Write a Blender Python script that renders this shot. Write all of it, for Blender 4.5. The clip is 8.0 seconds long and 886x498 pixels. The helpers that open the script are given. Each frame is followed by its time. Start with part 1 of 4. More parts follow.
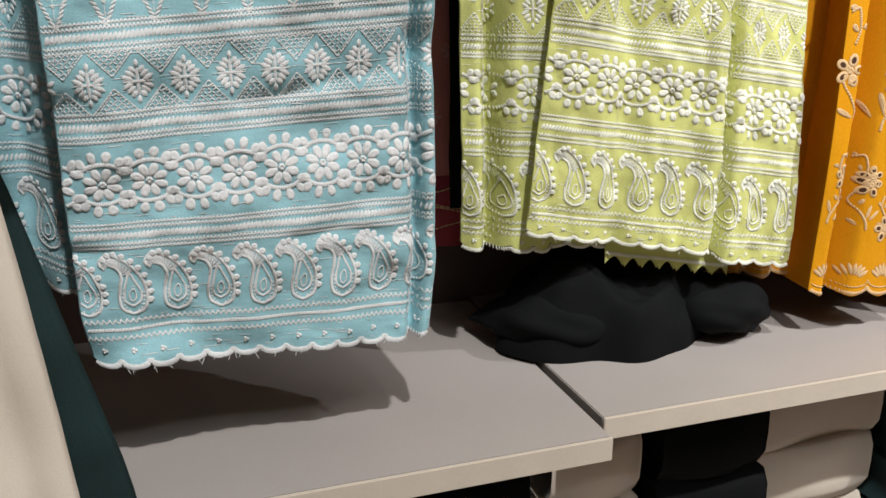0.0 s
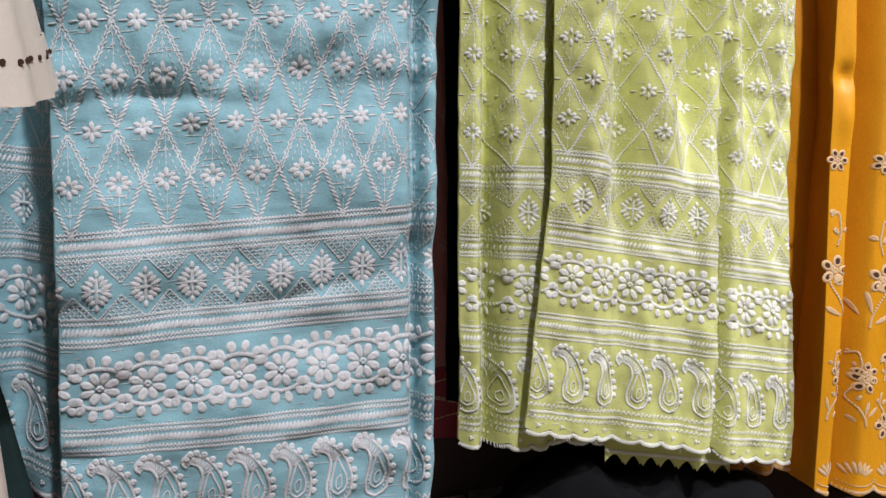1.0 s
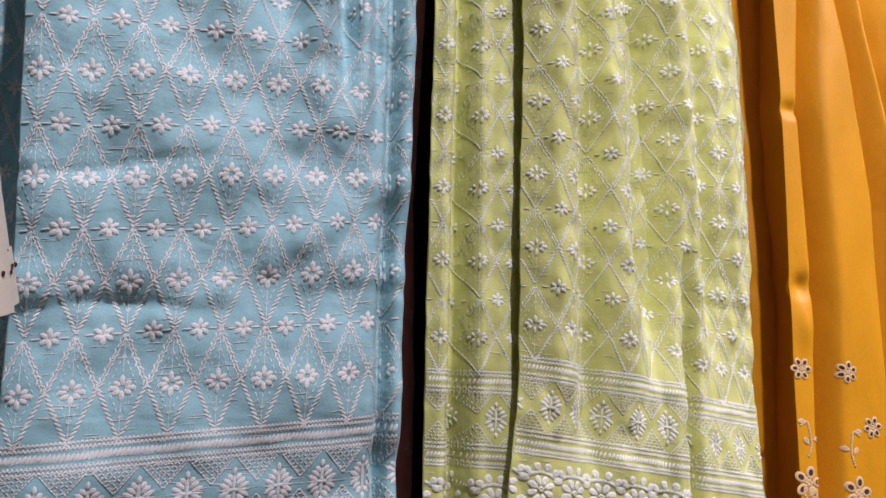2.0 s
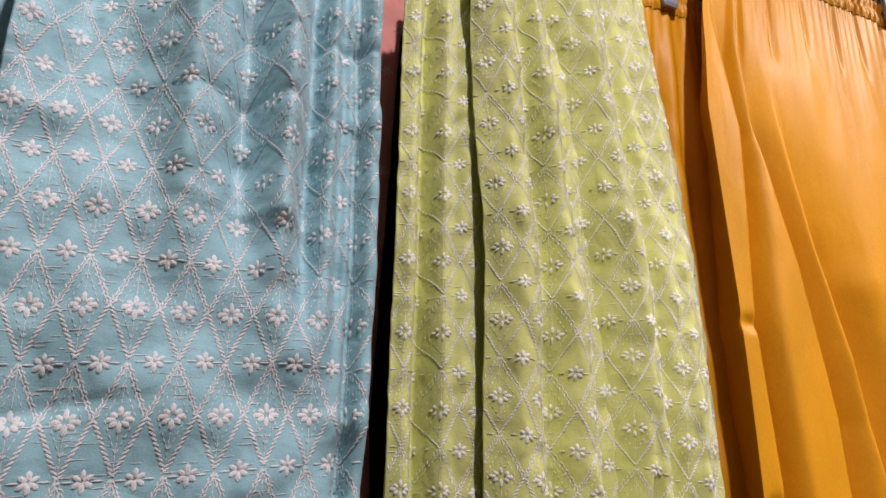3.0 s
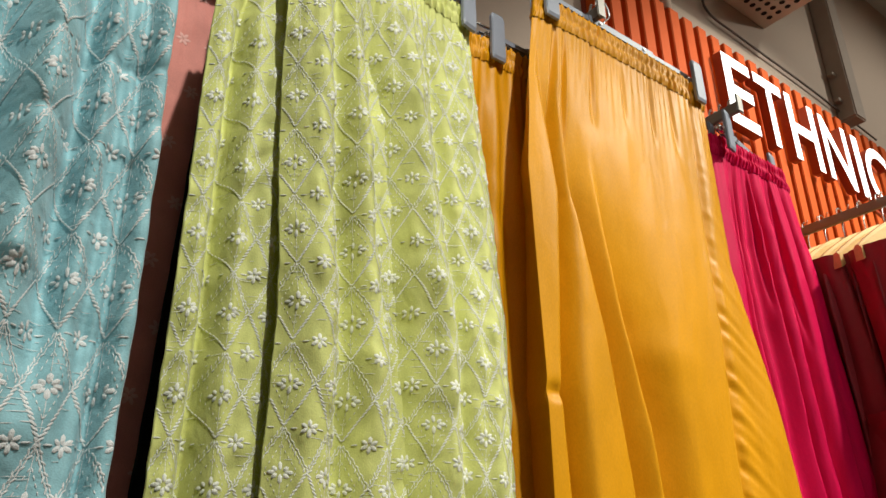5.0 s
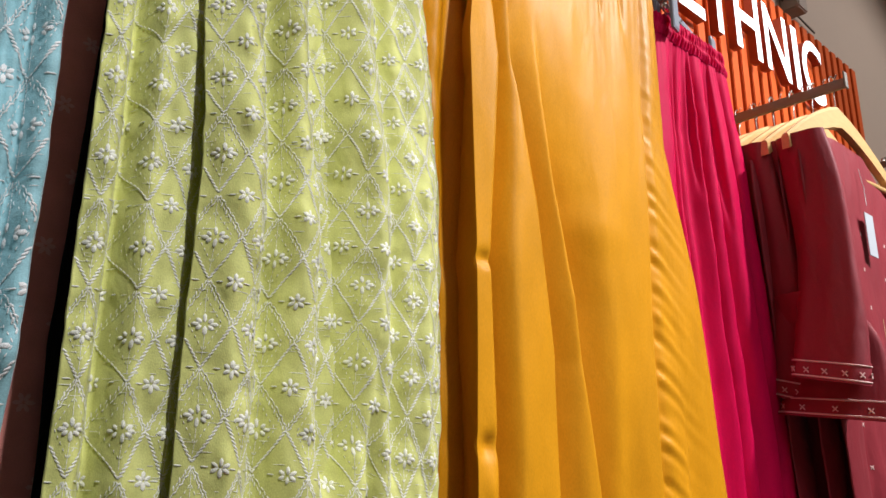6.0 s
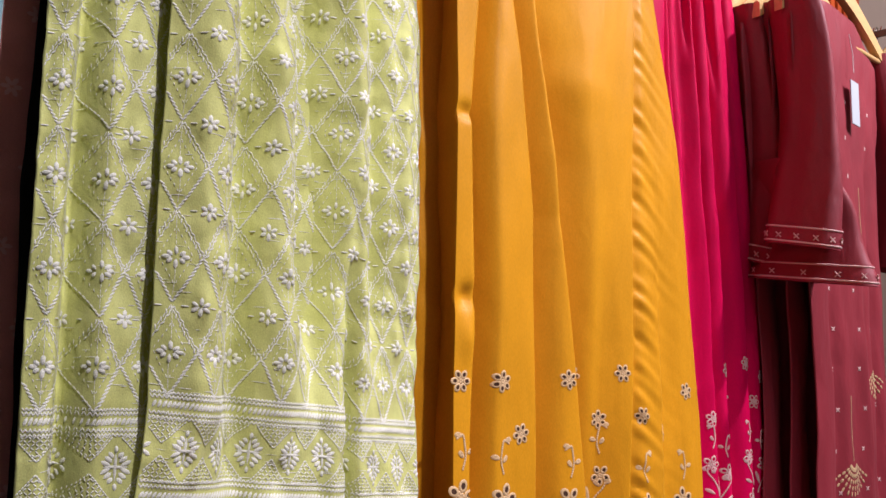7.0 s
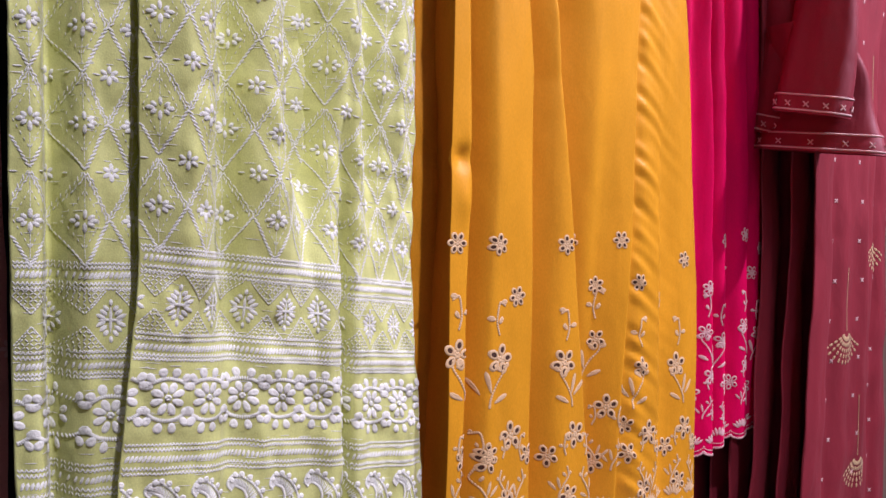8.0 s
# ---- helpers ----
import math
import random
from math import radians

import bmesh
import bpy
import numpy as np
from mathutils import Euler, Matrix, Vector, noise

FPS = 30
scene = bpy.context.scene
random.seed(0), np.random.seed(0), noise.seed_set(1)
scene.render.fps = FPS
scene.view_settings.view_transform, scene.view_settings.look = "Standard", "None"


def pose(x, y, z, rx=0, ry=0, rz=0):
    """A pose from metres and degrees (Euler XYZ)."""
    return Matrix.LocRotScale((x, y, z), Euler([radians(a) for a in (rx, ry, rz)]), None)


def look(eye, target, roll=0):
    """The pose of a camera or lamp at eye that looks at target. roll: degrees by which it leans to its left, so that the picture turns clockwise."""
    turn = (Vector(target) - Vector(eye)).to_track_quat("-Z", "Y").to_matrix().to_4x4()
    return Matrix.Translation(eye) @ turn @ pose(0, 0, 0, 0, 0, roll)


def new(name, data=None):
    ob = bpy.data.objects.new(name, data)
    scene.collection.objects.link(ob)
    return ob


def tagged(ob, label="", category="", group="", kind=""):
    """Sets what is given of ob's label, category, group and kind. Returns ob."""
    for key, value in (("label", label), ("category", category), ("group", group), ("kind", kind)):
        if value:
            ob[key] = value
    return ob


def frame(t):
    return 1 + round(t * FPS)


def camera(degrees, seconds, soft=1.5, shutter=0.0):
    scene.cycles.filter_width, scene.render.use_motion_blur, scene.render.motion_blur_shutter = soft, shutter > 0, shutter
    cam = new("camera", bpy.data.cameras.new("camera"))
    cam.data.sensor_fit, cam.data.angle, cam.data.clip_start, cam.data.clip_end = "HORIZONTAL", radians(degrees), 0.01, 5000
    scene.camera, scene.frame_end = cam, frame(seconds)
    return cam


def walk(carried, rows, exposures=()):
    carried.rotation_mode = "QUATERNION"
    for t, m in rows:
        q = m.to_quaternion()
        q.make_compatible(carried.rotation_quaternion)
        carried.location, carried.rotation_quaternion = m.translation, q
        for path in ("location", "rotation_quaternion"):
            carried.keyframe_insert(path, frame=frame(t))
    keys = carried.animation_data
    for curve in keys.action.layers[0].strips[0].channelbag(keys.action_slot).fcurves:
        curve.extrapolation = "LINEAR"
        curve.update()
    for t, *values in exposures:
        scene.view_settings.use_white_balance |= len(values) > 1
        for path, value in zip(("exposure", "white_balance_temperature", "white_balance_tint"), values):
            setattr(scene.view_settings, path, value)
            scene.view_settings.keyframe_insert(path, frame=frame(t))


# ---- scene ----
cam = camera(59.7, 8.0)
METRES, EYE, TILT, LEAN, TURN = 0.30, 1.15, -16.0, 0.0, -18.0
ROWS = [
    (0.0, 0.0, 0.0, 0.0, -0.0, 0.0, -0.0),
    (0.5, -0.0235, -0.007, 0.0648, -0.39, 6.21, -0.32),
    (1.0, -0.0304, -0.0216, 0.0924, -0.87, 12.36, -0.41),
    (2.5, -0.0271, -0.0373, 0.2574, -4.85, 32.03, -0.34),
    (3.0, -0.0419, -0.0405, 0.3839, -6.4, 37.71, 0.72),
    (3.5, -0.0459, -0.0575, 0.4855, -8.44, 43.34, 2.17),
    (4.0, -0.0238, -0.0459, 0.5409, -10.74, 45.55, 3.6),
    (4.5, 0.0352, 0.0162, 0.569, -14.3, 43.18, 4.78),
    (5.0, 0.099, 0.083, 0.58, -18.39, 39.6, 5.5),
    (6.5, 0.1267, 0.1522, 0.5237, -25.19, 25.23, 6.18),
    (7.0, 0.1394, 0.1757, 0.4897, -25.41, 20.59, 6.08),
    (7.5, 0.1598, 0.2067, 0.4515, -25.37, 15.81, 5.97),
    (8.0, 0.1846, 0.2342, 0.4278, -25.23, 11.99, 5.92),
]
EXPOSURES = [(0.0, 0.05, 6300, 10), (1.0, -0.15, 6000, 17), (2.5, -0.45, 6200, 29), (3.5, -0.55, 6700, 19), (4.2, -0.60, 6900, 9), (5.2, -0.42, 6500, 3), (6.5, -0.32, 6050, 21), (7.2, -0.28, 5950, 28), (8.0, -0.25, 5600, 36)]
walk(cam, [(t, pose(0, 0, EYE, TILT, LEAN, TURN) @ pose(METRES * x, METRES * y, METRES * z, 90 + pitch, roll, yaw)) for t, x, y, z, yaw, pitch, roll in ROWS], EXPOSURES)

# ---- world and light ----
world = bpy.data.worlds.new("shop_world")
world.use_nodes = True
scene.world = world
world.node_tree.nodes["Background"].inputs[0].default_value = (1.0, 0.95, 0.9, 1)
world.node_tree.nodes["Background"].inputs[1].default_value = 0.06


def spot(name, eye, target, watts, cone, size, colour=(1, 0.965, 0.92)):
    data = bpy.data.lights.new(name, "SPOT")
    data.energy, data.spot_size, data.spot_blend = watts, radians(cone), 0.6
    data.shadow_soft_size, data.color = size, colour
    ob = new(name, data)
    ob.matrix_world = look(eye, target)
    return ob


# An area lamp facing down, used as unseen soft fill.
def fill_panel(name, x, y, z, sx, sy, watts, colour=(1, 0.97, 0.93)):
    data = bpy.data.lights.new(name, "AREA")
    data.shape, data.size, data.size_y, data.energy, data.color = "RECTANGLE", sx, sy, watts, colour
    ob = new(name, data)
    ob.matrix_world = pose(x, y, z, 0, 0, 0)
    return ob


CEIL = 3.45
# spots out of view, without fittings; crisp shelf shadows suggest such lamps
spot("unseen_spot", (0.24, -0.85, CEIL - 0.1), (0.08, 0.66, 1.00), 300, 61, 0.03)
# weak frontal fill, added
spot("unseen_spot", (0.75, -1.6, CEIL - 0.1), (0.5, 0.7, 1.2), 25, 80, 0.03)
spot("unseen_spot", (2.20, -0.85, CEIL - 0.1), (1.75, 0.7, 1.75), 420, 58, 0.03)
# added to brighten the wall at far right
spot("unseen_spot", (3.3, -1.2, CEIL - 0.1), (2.75, 0.9, 1.9), 170, 70, 0.03)
# added fill below the ceiling, no known fitting; lifts the darks and upper wall
fill_panel("soft_fill", 0.8, -1.2, CEIL - 0.02, 2.4, 1.2, 28)


# ---- materials ----
def material(name, base, rough=0.6, metal=0.0, vary=0.12, scale=30.0, fine=400.0, bump=0.15, sheen=0.0,
             stretch=(1, 1, 1), spec=0.5, emit=0.0, through_light=0.0, crumple=0.0):
    """Base colour varied at two scales, with a fine relief; sizes are per metre."""
    mat = bpy.data.materials.new(name)
    mat.use_nodes = True
    nt = mat.node_tree
    bsdf = nt.nodes["Principled BSDF"]
    bsdf.inputs["Roughness"].default_value = rough
    bsdf.inputs["Metallic"].default_value = metal
    bsdf.inputs["Specular IOR Level"].default_value = spec
    bsdf.inputs["Sheen Weight"].default_value = sheen
    bsdf.inputs["Sheen Roughness"].default_value = 0.4
    tc = nt.nodes.new("ShaderNodeTexCoord")
    mp = nt.nodes.new("ShaderNodeMapping")
    mp.inputs["Scale"].default_value = stretch
    nt.links.new(tc.outputs["Object"], mp.inputs[0])
    big, small = nt.nodes.new("ShaderNodeTexNoise"), nt.nodes.new("ShaderNodeTexNoise")
    big.inputs["Scale"].default_value, small.inputs["Scale"].default_value = scale, fine
    big.inputs["Detail"].default_value = 4
    for n in (big, small):
        nt.links.new(mp.outputs[0], n.inputs["Vector"])
    mix = nt.nodes.new("ShaderNodeMath")
    mix.operation = "MULTIPLY_ADD"
    mix.inputs[1].default_value = 0.6
    nt.links.new(big.outputs[0], mix.inputs[0])
    half = nt.nodes.new("ShaderNodeMath")
    half.operation = "MULTIPLY"
    half.inputs[1].default_value = 0.4
    nt.links.new(small.outputs[0], half.inputs[0])
    nt.links.new(half.outputs[0], mix.inputs[2])
    ramp = nt.nodes.new("ShaderNodeValToRGB")
    ramp.color_ramp.elements[0].position, ramp.color_ramp.elements[1].position = 0.3, 0.7
    ramp.color_ramp.elements[0].color = (*[c * (1 - vary) for c in base], 1)
    ramp.color_ramp.elements[1].color = (*[min(1, c * (1 + vary)) for c in base], 1)
    nt.links.new(mix.outputs[0], ramp.inputs[0])
    nt.links.new(ramp.outputs[0], bsdf.inputs["Base Color"])
    if bump:
        bp = nt.nodes.new("ShaderNodeBump")
        bp.inputs["Strength"].default_value, bp.inputs["Distance"].default_value = bump, 0.002
        nt.links.new(mix.outputs[0], bp.inputs["Height"])
        nt.links.new(bp.outputs[0], bsdf.inputs["Normal"])
        if crumple:
            soft, cb = nt.nodes.new("ShaderNodeTexNoise"), nt.nodes.new("ShaderNodeBump")
            soft.inputs["Scale"].default_value, soft.inputs["Detail"].default_value, soft.inputs["Distortion"].default_value = 30, 2, 0.3
            nt.links.new(mp.outputs[0], soft.inputs["Vector"])
            cb.inputs["Strength"].default_value, cb.inputs["Distance"].default_value = crumple, 0.012
            nt.links.new(soft.outputs[0], cb.inputs["Height"])
            nt.links.new(cb.outputs[0], bp.inputs["Normal"])
    if emit:
        bsdf.inputs["Emission Color"].default_value = (*base, 1)
        bsdf.inputs["Emission Strength"].default_value = emit
    if through_light:
        out = nt.nodes["Material Output"]
        tr, ad = nt.nodes.new("ShaderNodeBsdfTranslucent"), nt.nodes.new("ShaderNodeMixShader")
        nt.links.new(ramp.outputs[0], tr.inputs[0])
        ad.inputs[0].default_value = through_light
        nt.links.new(bsdf.outputs[0], ad.inputs[1])
        nt.links.new(tr.outputs[0], ad.inputs[2])
        nt.links.new(ad.outputs[0], out.inputs[0])
    return mat


M_BLUE = material("blue_cotton", (0.29, 0.535, 0.59), 0.75, vary=0.24, scale=26, fine=900, bump=0.3, sheen=0.2, through_light=0.12, stretch=(0.8, 0.8, 1.3), crumple=0.28)
M_LIME = material("lime_georgette", (0.63, 0.655, 0.215), 0.7, vary=0.20, scale=20, fine=900, bump=0.3, sheen=0.2, through_light=0.15, stretch=(1, 1, 0.7), crumple=0.35)
M_ORANGE = material("orange_sateen", (0.60, 0.262, 0.0045), 0.46, vary=0.16, scale=14, fine=700, bump=0.22, sheen=0.0, spec=0.2, stretch=(1, 1, 0.4), crumple=0.18)
M_MAGENTA = material("magenta_rayon", (0.62, 0.002, 0.07), 0.6, vary=0.14, scale=16, fine=700, bump=0.2, sheen=0.0, spec=0.08, stretch=(1, 1, 0.3), crumple=0.25)
M_ROSE = material("rose_cotton", (0.55, 0.20, 0.165), 0.75, vary=0.15, scale=30, fine=800, bump=0.4, sheen=0.2)
M_ROSETHREAD = material("rose_thread", (0.60, 0.30, 0.26), 0.6, vary=0.08, bump=0.2)
M_BLACK = material("black_cotton", (0.004, 0.0045, 0.005), 0.85, vary=0.3, scale=18, fine=700, bump=0.3, spec=0.1)
M_GREEN = material("bottle_green_cotton", (0.010, 0.026, 0.026), 0.8, vary=0.3, scale=18, fine=700, bump=0.3, spec=0.25)
M_MAROON = material("maroon_silk_blend", (0.27, 0.025, 0.037), 0.55, vary=0.18, scale=16, fine=700, bump=0.25, sheen=0.03, spec=0.3, stretch=(1, 1, 0.4), crumple=0.3)
M_CREAM = material("cream_cotton", (0.64, 0.58, 0.49), 0.8, vary=0.06, scale=16, fine=700, bump=0.3, sheen=0.1)
M_THREAD = material("white_thread", (0.70, 0.72, 0.72), 0.65, vary=0.16, scale=60, fine=1600, bump=0.9, sheen=0.2)
M_LIMETHREAD = material("pale_lime_thread", (0.80, 0.81, 0.70), 0.5, vary=0.16, scale=60, fine=1600, bump=0.9, sheen=0.2)
M_GOLDTHREAD = material("gold_thread", (0.60, 0.40, 0.20), 0.55, vary=0.12, scale=80, fine=2500, bump=0.4, sheen=0.2)
M_PINKTHREAD = material("pale_pink_thread", (0.70, 0.45, 0.42), 0.6, vary=0.1, scale=80, fine=2500, bump=0.4)
# dark brown that paints the shade inside eyelets; the cloth is uncut
M_EYELET_SHADE = material("eyelet_shade", (0.05, 0.018, 0.006), 0.9, vary=0.2, bump=0)
M_WALL = material("taupe_wall_paint", (0.43, 0.335, 0.26), 0.75, vary=0.04, scale=3, fine=250, bump=0.12)
M_LOWWALL = material("dark_panel_laminate", (0.10, 0.068, 0.06), 0.45, vary=0.1, scale=6, fine=200, bump=0.08)
M_CEIL = material("ceiling_paint", (0.62, 0.57, 0.50), 0.85, vary=0.04, scale=3, fine=250, bump=0.1)
M_FLOOR = material("floor_tile", (0.45, 0.42, 0.38), 0.3, vary=0.08, scale=5, fine=120, bump=0.04)
M_PAPER = material("white_card", (0.50, 0.54, 0.58), 0.6, vary=0.04, bump=0.05)
M_SHELF = material("white_laminate", (0.31, 0.285, 0.27), 0.35, vary=0.05, scale=8, fine=300, bump=0.05)
M_EDGE = material("cream_edge_band", (0.55, 0.49, 0.41), 0.45, vary=0.06, scale=25, fine=300, bump=0.05)
M_SLAT = material("burnt_orange_paint", (0.56, 0.085, 0.007), 0.65, spec=0.2, vary=0.08, scale=8, fine=220, bump=0.1)
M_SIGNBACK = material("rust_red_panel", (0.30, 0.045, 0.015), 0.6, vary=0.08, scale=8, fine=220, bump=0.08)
M_LETTER = material("lit_white_acrylic", (1.0, 1.0, 1.0), 0.4, vary=0.0, bump=0, emit=1.5)
M_LETTERSIDE = material("rust_letter_return", (0.34, 0.06, 0.025), 0.5, vary=0.06, bump=0.05)
M_GREY = material("grey_plastic", (0.24, 0.26, 0.31), 0.42, vary=0.06, scale=40, fine=600, bump=0.06)
M_RUBBER = material("black_rubber", (0.02, 0.02, 0.022), 0.6, vary=0.2, bump=0.1)
M_CHROME = material("chrome_wire", (0.75, 0.74, 0.72), 0.18, metal=1.0, vary=0.04, bump=0)
M_STEEL = material("brushed_steel", (0.27, 0.25, 0.22), 0.45, metal=0.5, vary=0.1, scale=50, fine=500, bump=0.08, stretch=(1, 0.1, 1))
M_WOOD = material("pale_beech", (0.66, 0.42, 0.16), 0.45, vary=0.15, scale=18, fine=180, bump=0.1, stretch=(0.3, 1, 1))
M_DUCT = material("grey_brown_duct_paint", (0.30, 0.24, 0.19), 0.6, vary=0.08, bump=0.05)
M_TRIM = material("dark_bronze_trim", (0.07, 0.045, 0.03), 0.5, vary=0.15, bump=0.05)
M_PERF = material("perforated_tray_paint", (0.62, 0.50, 0.40), 0.55, vary=0.05, scale=10, fine=250, bump=0.05)
# near-black for the shade in the grille's perforations
M_PERF_SHADE = material("perforation_shade", (0.012, 0.009, 0.007), 0.9, vary=0.2, bump=0)


# ---- building helpers ----
def part(name, bm, mat, parent=None, label="", smooth=False):
    """Links a bmesh as one mesh object under a thing or a part."""
    me = bpy.data.meshes.new(name)
    bm.to_mesh(me)
    bm.free()
    me.materials.append(mat)
    if smooth:
        me.polygons.foreach_set("use_smooth", [True] * len(me.polygons))
    ob = new(name, me)
    ob.parent = parent
    return tagged(ob, label)


def arrays(name, verts, faces, mat, parent=None, label="", smooth=True):
    """The same, from arrays of vertices and faces."""
    me = bpy.data.meshes.new(name)
    me.from_pydata(verts.tolist() if hasattr(verts, "tolist") else verts, [], faces.tolist() if hasattr(faces, "tolist") else faces)
    me.materials.append(mat)
    if smooth:
        me.polygons.foreach_set("use_smooth", [True] * len(me.polygons))
    ob = new(name, me)
    ob.parent = parent
    return tagged(ob, label)


def thing(name, label, category, at=(0, 0, 0), group="", kind=""):
    ob = new(name)
    ob.location = at
    ob.empty_display_size = 0.02
    return tagged(ob, label, category, group, kind)


def box(bm, x0, x1, y0, y1, z0, z1, bevel=0.0, m=None):
    made = bmesh.ops.create_cube(bm, size=1)["verts"]
    for v in made:
        v.co = Vector((x0 + (v.co.x + 0.5) * (x1 - x0), y0 + (v.co.y + 0.5) * (y1 - y0), z0 + (v.co.z + 0.5) * (z1 - z0)))
    if bevel:
        edges = list({e for v in made for e in v.link_edges})
        made = [v for f in bmesh.ops.bevel(bm, geom=edges, offset=bevel, segments=2, affect="EDGES")["faces"] for v in f.verts] + [v for v in made if v.is_valid]
    if m is not None:
        bmesh.ops.transform(bm, matrix=m, verts=list(set(made)))
    return bm


def boxed(x0, x1, y0, y1, z0, z1, bevel=0.0, m=None):
    return box(bmesh.new(), x0, x1, y0, y1, z0, z1, bevel, m)


def tube(points, radius, sides=8):
    """A wire or rod along a line of points."""
    bm = bmesh.new()
    pts = [Vector(p) for p in points]
    rings = []
    for i, p in enumerate(pts):
        d = (pts[min(i + 1, len(pts) - 1)] - pts[max(i - 1, 0)]).normalized()
        a = d.cross(Vector((0.31, 0.17, 0.93))).normalized()
        b = d.cross(a)
        rings.append([bm.verts.new(p + radius * (math.cos(2 * math.pi * k / sides) * a + math.sin(2 * math.pi * k / sides) * b)) for k in range(sides)])
    for r0, r1 in zip(rings, rings[1:]):
        for k in range(sides):
            bm.faces.new((r0[k], r0[(k + 1) % sides], r1[(k + 1) % sides], r1[k]))
    bm.faces.new(rings[0])
    bm.faces.new(rings[-1][::-1])
    bmesh.ops.recalc_face_normals(bm, faces=bm.faces)
    return bm


def lerp_table(rows):
    zs, vs = [r[0] for r in rows], [r[1] for r in rows]
    return lambda z: np.interp(z, zs, vs)


# ---- cloth ----
class Cloth:
    """A hanging garment: s runs 0 to 1 across its front, h is the height along its drop; both sides hang from one waist."""

    def __init__(self, left, right, y, hem, top, slope=(), folds=(), yaw=0.0, thick=0.03, curl=0.007, seed=0, wrinkle=0.0012,
                 scallop=(0, 0.0), gather=0.0022, gathers=26, upright=1.0, creases=(), pucker=None, gather_drop=0.10, fuller=1.0, lapped=False,
                 quilt=None, laps=(), tucks=(), tucked_edge=None, crinkle=0.0, seam_step=None):
        self.left, self.right, self.y, self.hem, self.top = lerp_table(left), lerp_table(right), y, hem, top
        self.slope = lerp_table(slope) if slope else (lambda h: 0.0 * h)
        self.folds, self.yaw, self.thick, self.curl = folds, yaw, thick, curl
        self.scallop, self.gather, self.gathers = scallop, gather, gathers
        self.wrinkle, self.creases, self.pucker, self.gather_drop = wrinkle, creases, pucker, gather_drop
        self.fuller, self.lapped, self.quilt, self.tucks, self.tucked_edge = fuller, lapped, quilt, tucks, tucked_edge
        self.seam_step = seam_step
        self.laps = [(lerp_table(line), *rest) for line, *rest in laps]
        rnd = np.random.RandomState(seed)
        self.waves = []
        for _ in range(18):
            k, a = math.exp(rnd.uniform(math.log(28), math.log(190))), rnd.uniform(0, math.pi)
            kx, kz = k * math.cos(a), k * math.sin(a) * upright
            self.waves.append((kx, kz, rnd.uniform(0, 6.28), 38.0 / k))
        for _ in range(16 if crinkle else 0):
            k, a = rnd.uniform(150, 380), rnd.uniform(0, math.pi)
            self.waves.append((k * math.cos(a), k * math.sin(a) * (0.5 + 0.5 * upright), rnd.uniform(0, 6.28), crinkle / k / max(wrinkle, 1e-6)))
        self.width = float(self.right(hem + 0.3) - self.left(hem + 0.3))

    def drop(self, h):
        return np.clip((self.top - h) / (self.top - self.hem), 0, 1)

    def __call__(self, s, h, lift=0.0, back=False):
        s, h = np.asarray(s, float), np.asarray(h, float)
        d = self.drop(h)
        z = h + self.slope(h) * (s - 0.5)
        if self.seam_step:
            z = z + self.seam_step[1] * np.clip((s - self.seam_step[0]) / 0.02, 0, 1) * np.clip((1.5 - h) / 0.3, 0, 1)
        x = self.left(h) + (self.right(h) - self.left(h)) * s
        e = np.abs(2 * s - 1)
        y = self.y + self.yaw * (s - 0.5) * (1 - d) + self.curl * e ** 8
        if back:
            y = y + self.thick * (1 - e ** 6)
        calm = np.clip((self.top - 0.03 - h) / 0.16, 0.0, 1) ** 0.7
        for centre, wide, deep, h0, h1, lean in self.folds:
            fade = calm * np.clip((h - h0) / 0.12, 0, 1) * np.clip((h1 - h) / 0.12, 0, 1)
            off = (s - centre - lean * (h - h0)) / wide
            if self.lapped and deep > 0.02:
                off = np.where(off < 0, off / 0.45, off / 2.6)
            y = y + self.fuller * deep * fade * np.exp(-off ** 2)
        top_fade = np.exp(-((self.top - h) / self.gather_drop))
        y = y + self.gather * top_fade * np.sin(s * self.gathers * 6.283 + 2.0 * np.sin(s * 19.0))
        for kx, kz, ph, am in self.waves:
            mask = 0.5 + 0.5 * np.sin(kx * 0.31 * x + kz * 0.27 * z + 2.3 * ph)
            y = y + (0.25 + 0.75 * calm) * self.wrinkle * am * mask * np.sin(kx * x + kz * z + ph + 1.2 * np.sin(11 * x + 7 * z + ph))
        for line, sharp, soft, deep, h0, h1 in self.laps:
            off = x - line(h)
            fade = np.clip((h - h0) / 0.10, 0, 1) * np.clip((h1 - h) / 0.40, 0, 1)
            fade = fade * fade * (3 - 2 * fade)
            y = y + deep * fade * np.exp(-np.where(off < 0, off / sharp, off / soft) ** 2)
        for x0, h0, across, tall, deep in self.tucks:
            y = y + deep * np.exp(-((x - x0) / across) ** 2 - ((h - h0) / tall) ** 2)
        if self.quilt:
            deep, first, step, z0, row = self.quilt
            u, v = (s - first) / step, (h - z0) / row
            puff = (np.cos(math.pi * (u + v)) * np.cos(math.pi * (u - v))) ** 2
            y = y - deep * puff * (0.75 + 0.35 * np.sin(9.1 * u + 5.3 * v)) * np.clip((h - z0 + 0.5 * row) / 0.03, 0, 1) * calm
        if self.tucked_edge:
            wide, deep, h0 = self.tucked_edge
            y = y + deep * np.clip((wide - s) / wide, 0, 1) ** 1.6 * np.clip((h - h0) / 0.35, 0, 1)
        if self.pucker:
            deep, seam = self.pucker
            side = (x - np.interp(h, [r[0] for r in seam], [r[1] for r in seam])) / 0.5
            edge = np.clip(side / 0.02, 0, 1) * np.exp(-np.clip(side, 0, 1) / 0.09)
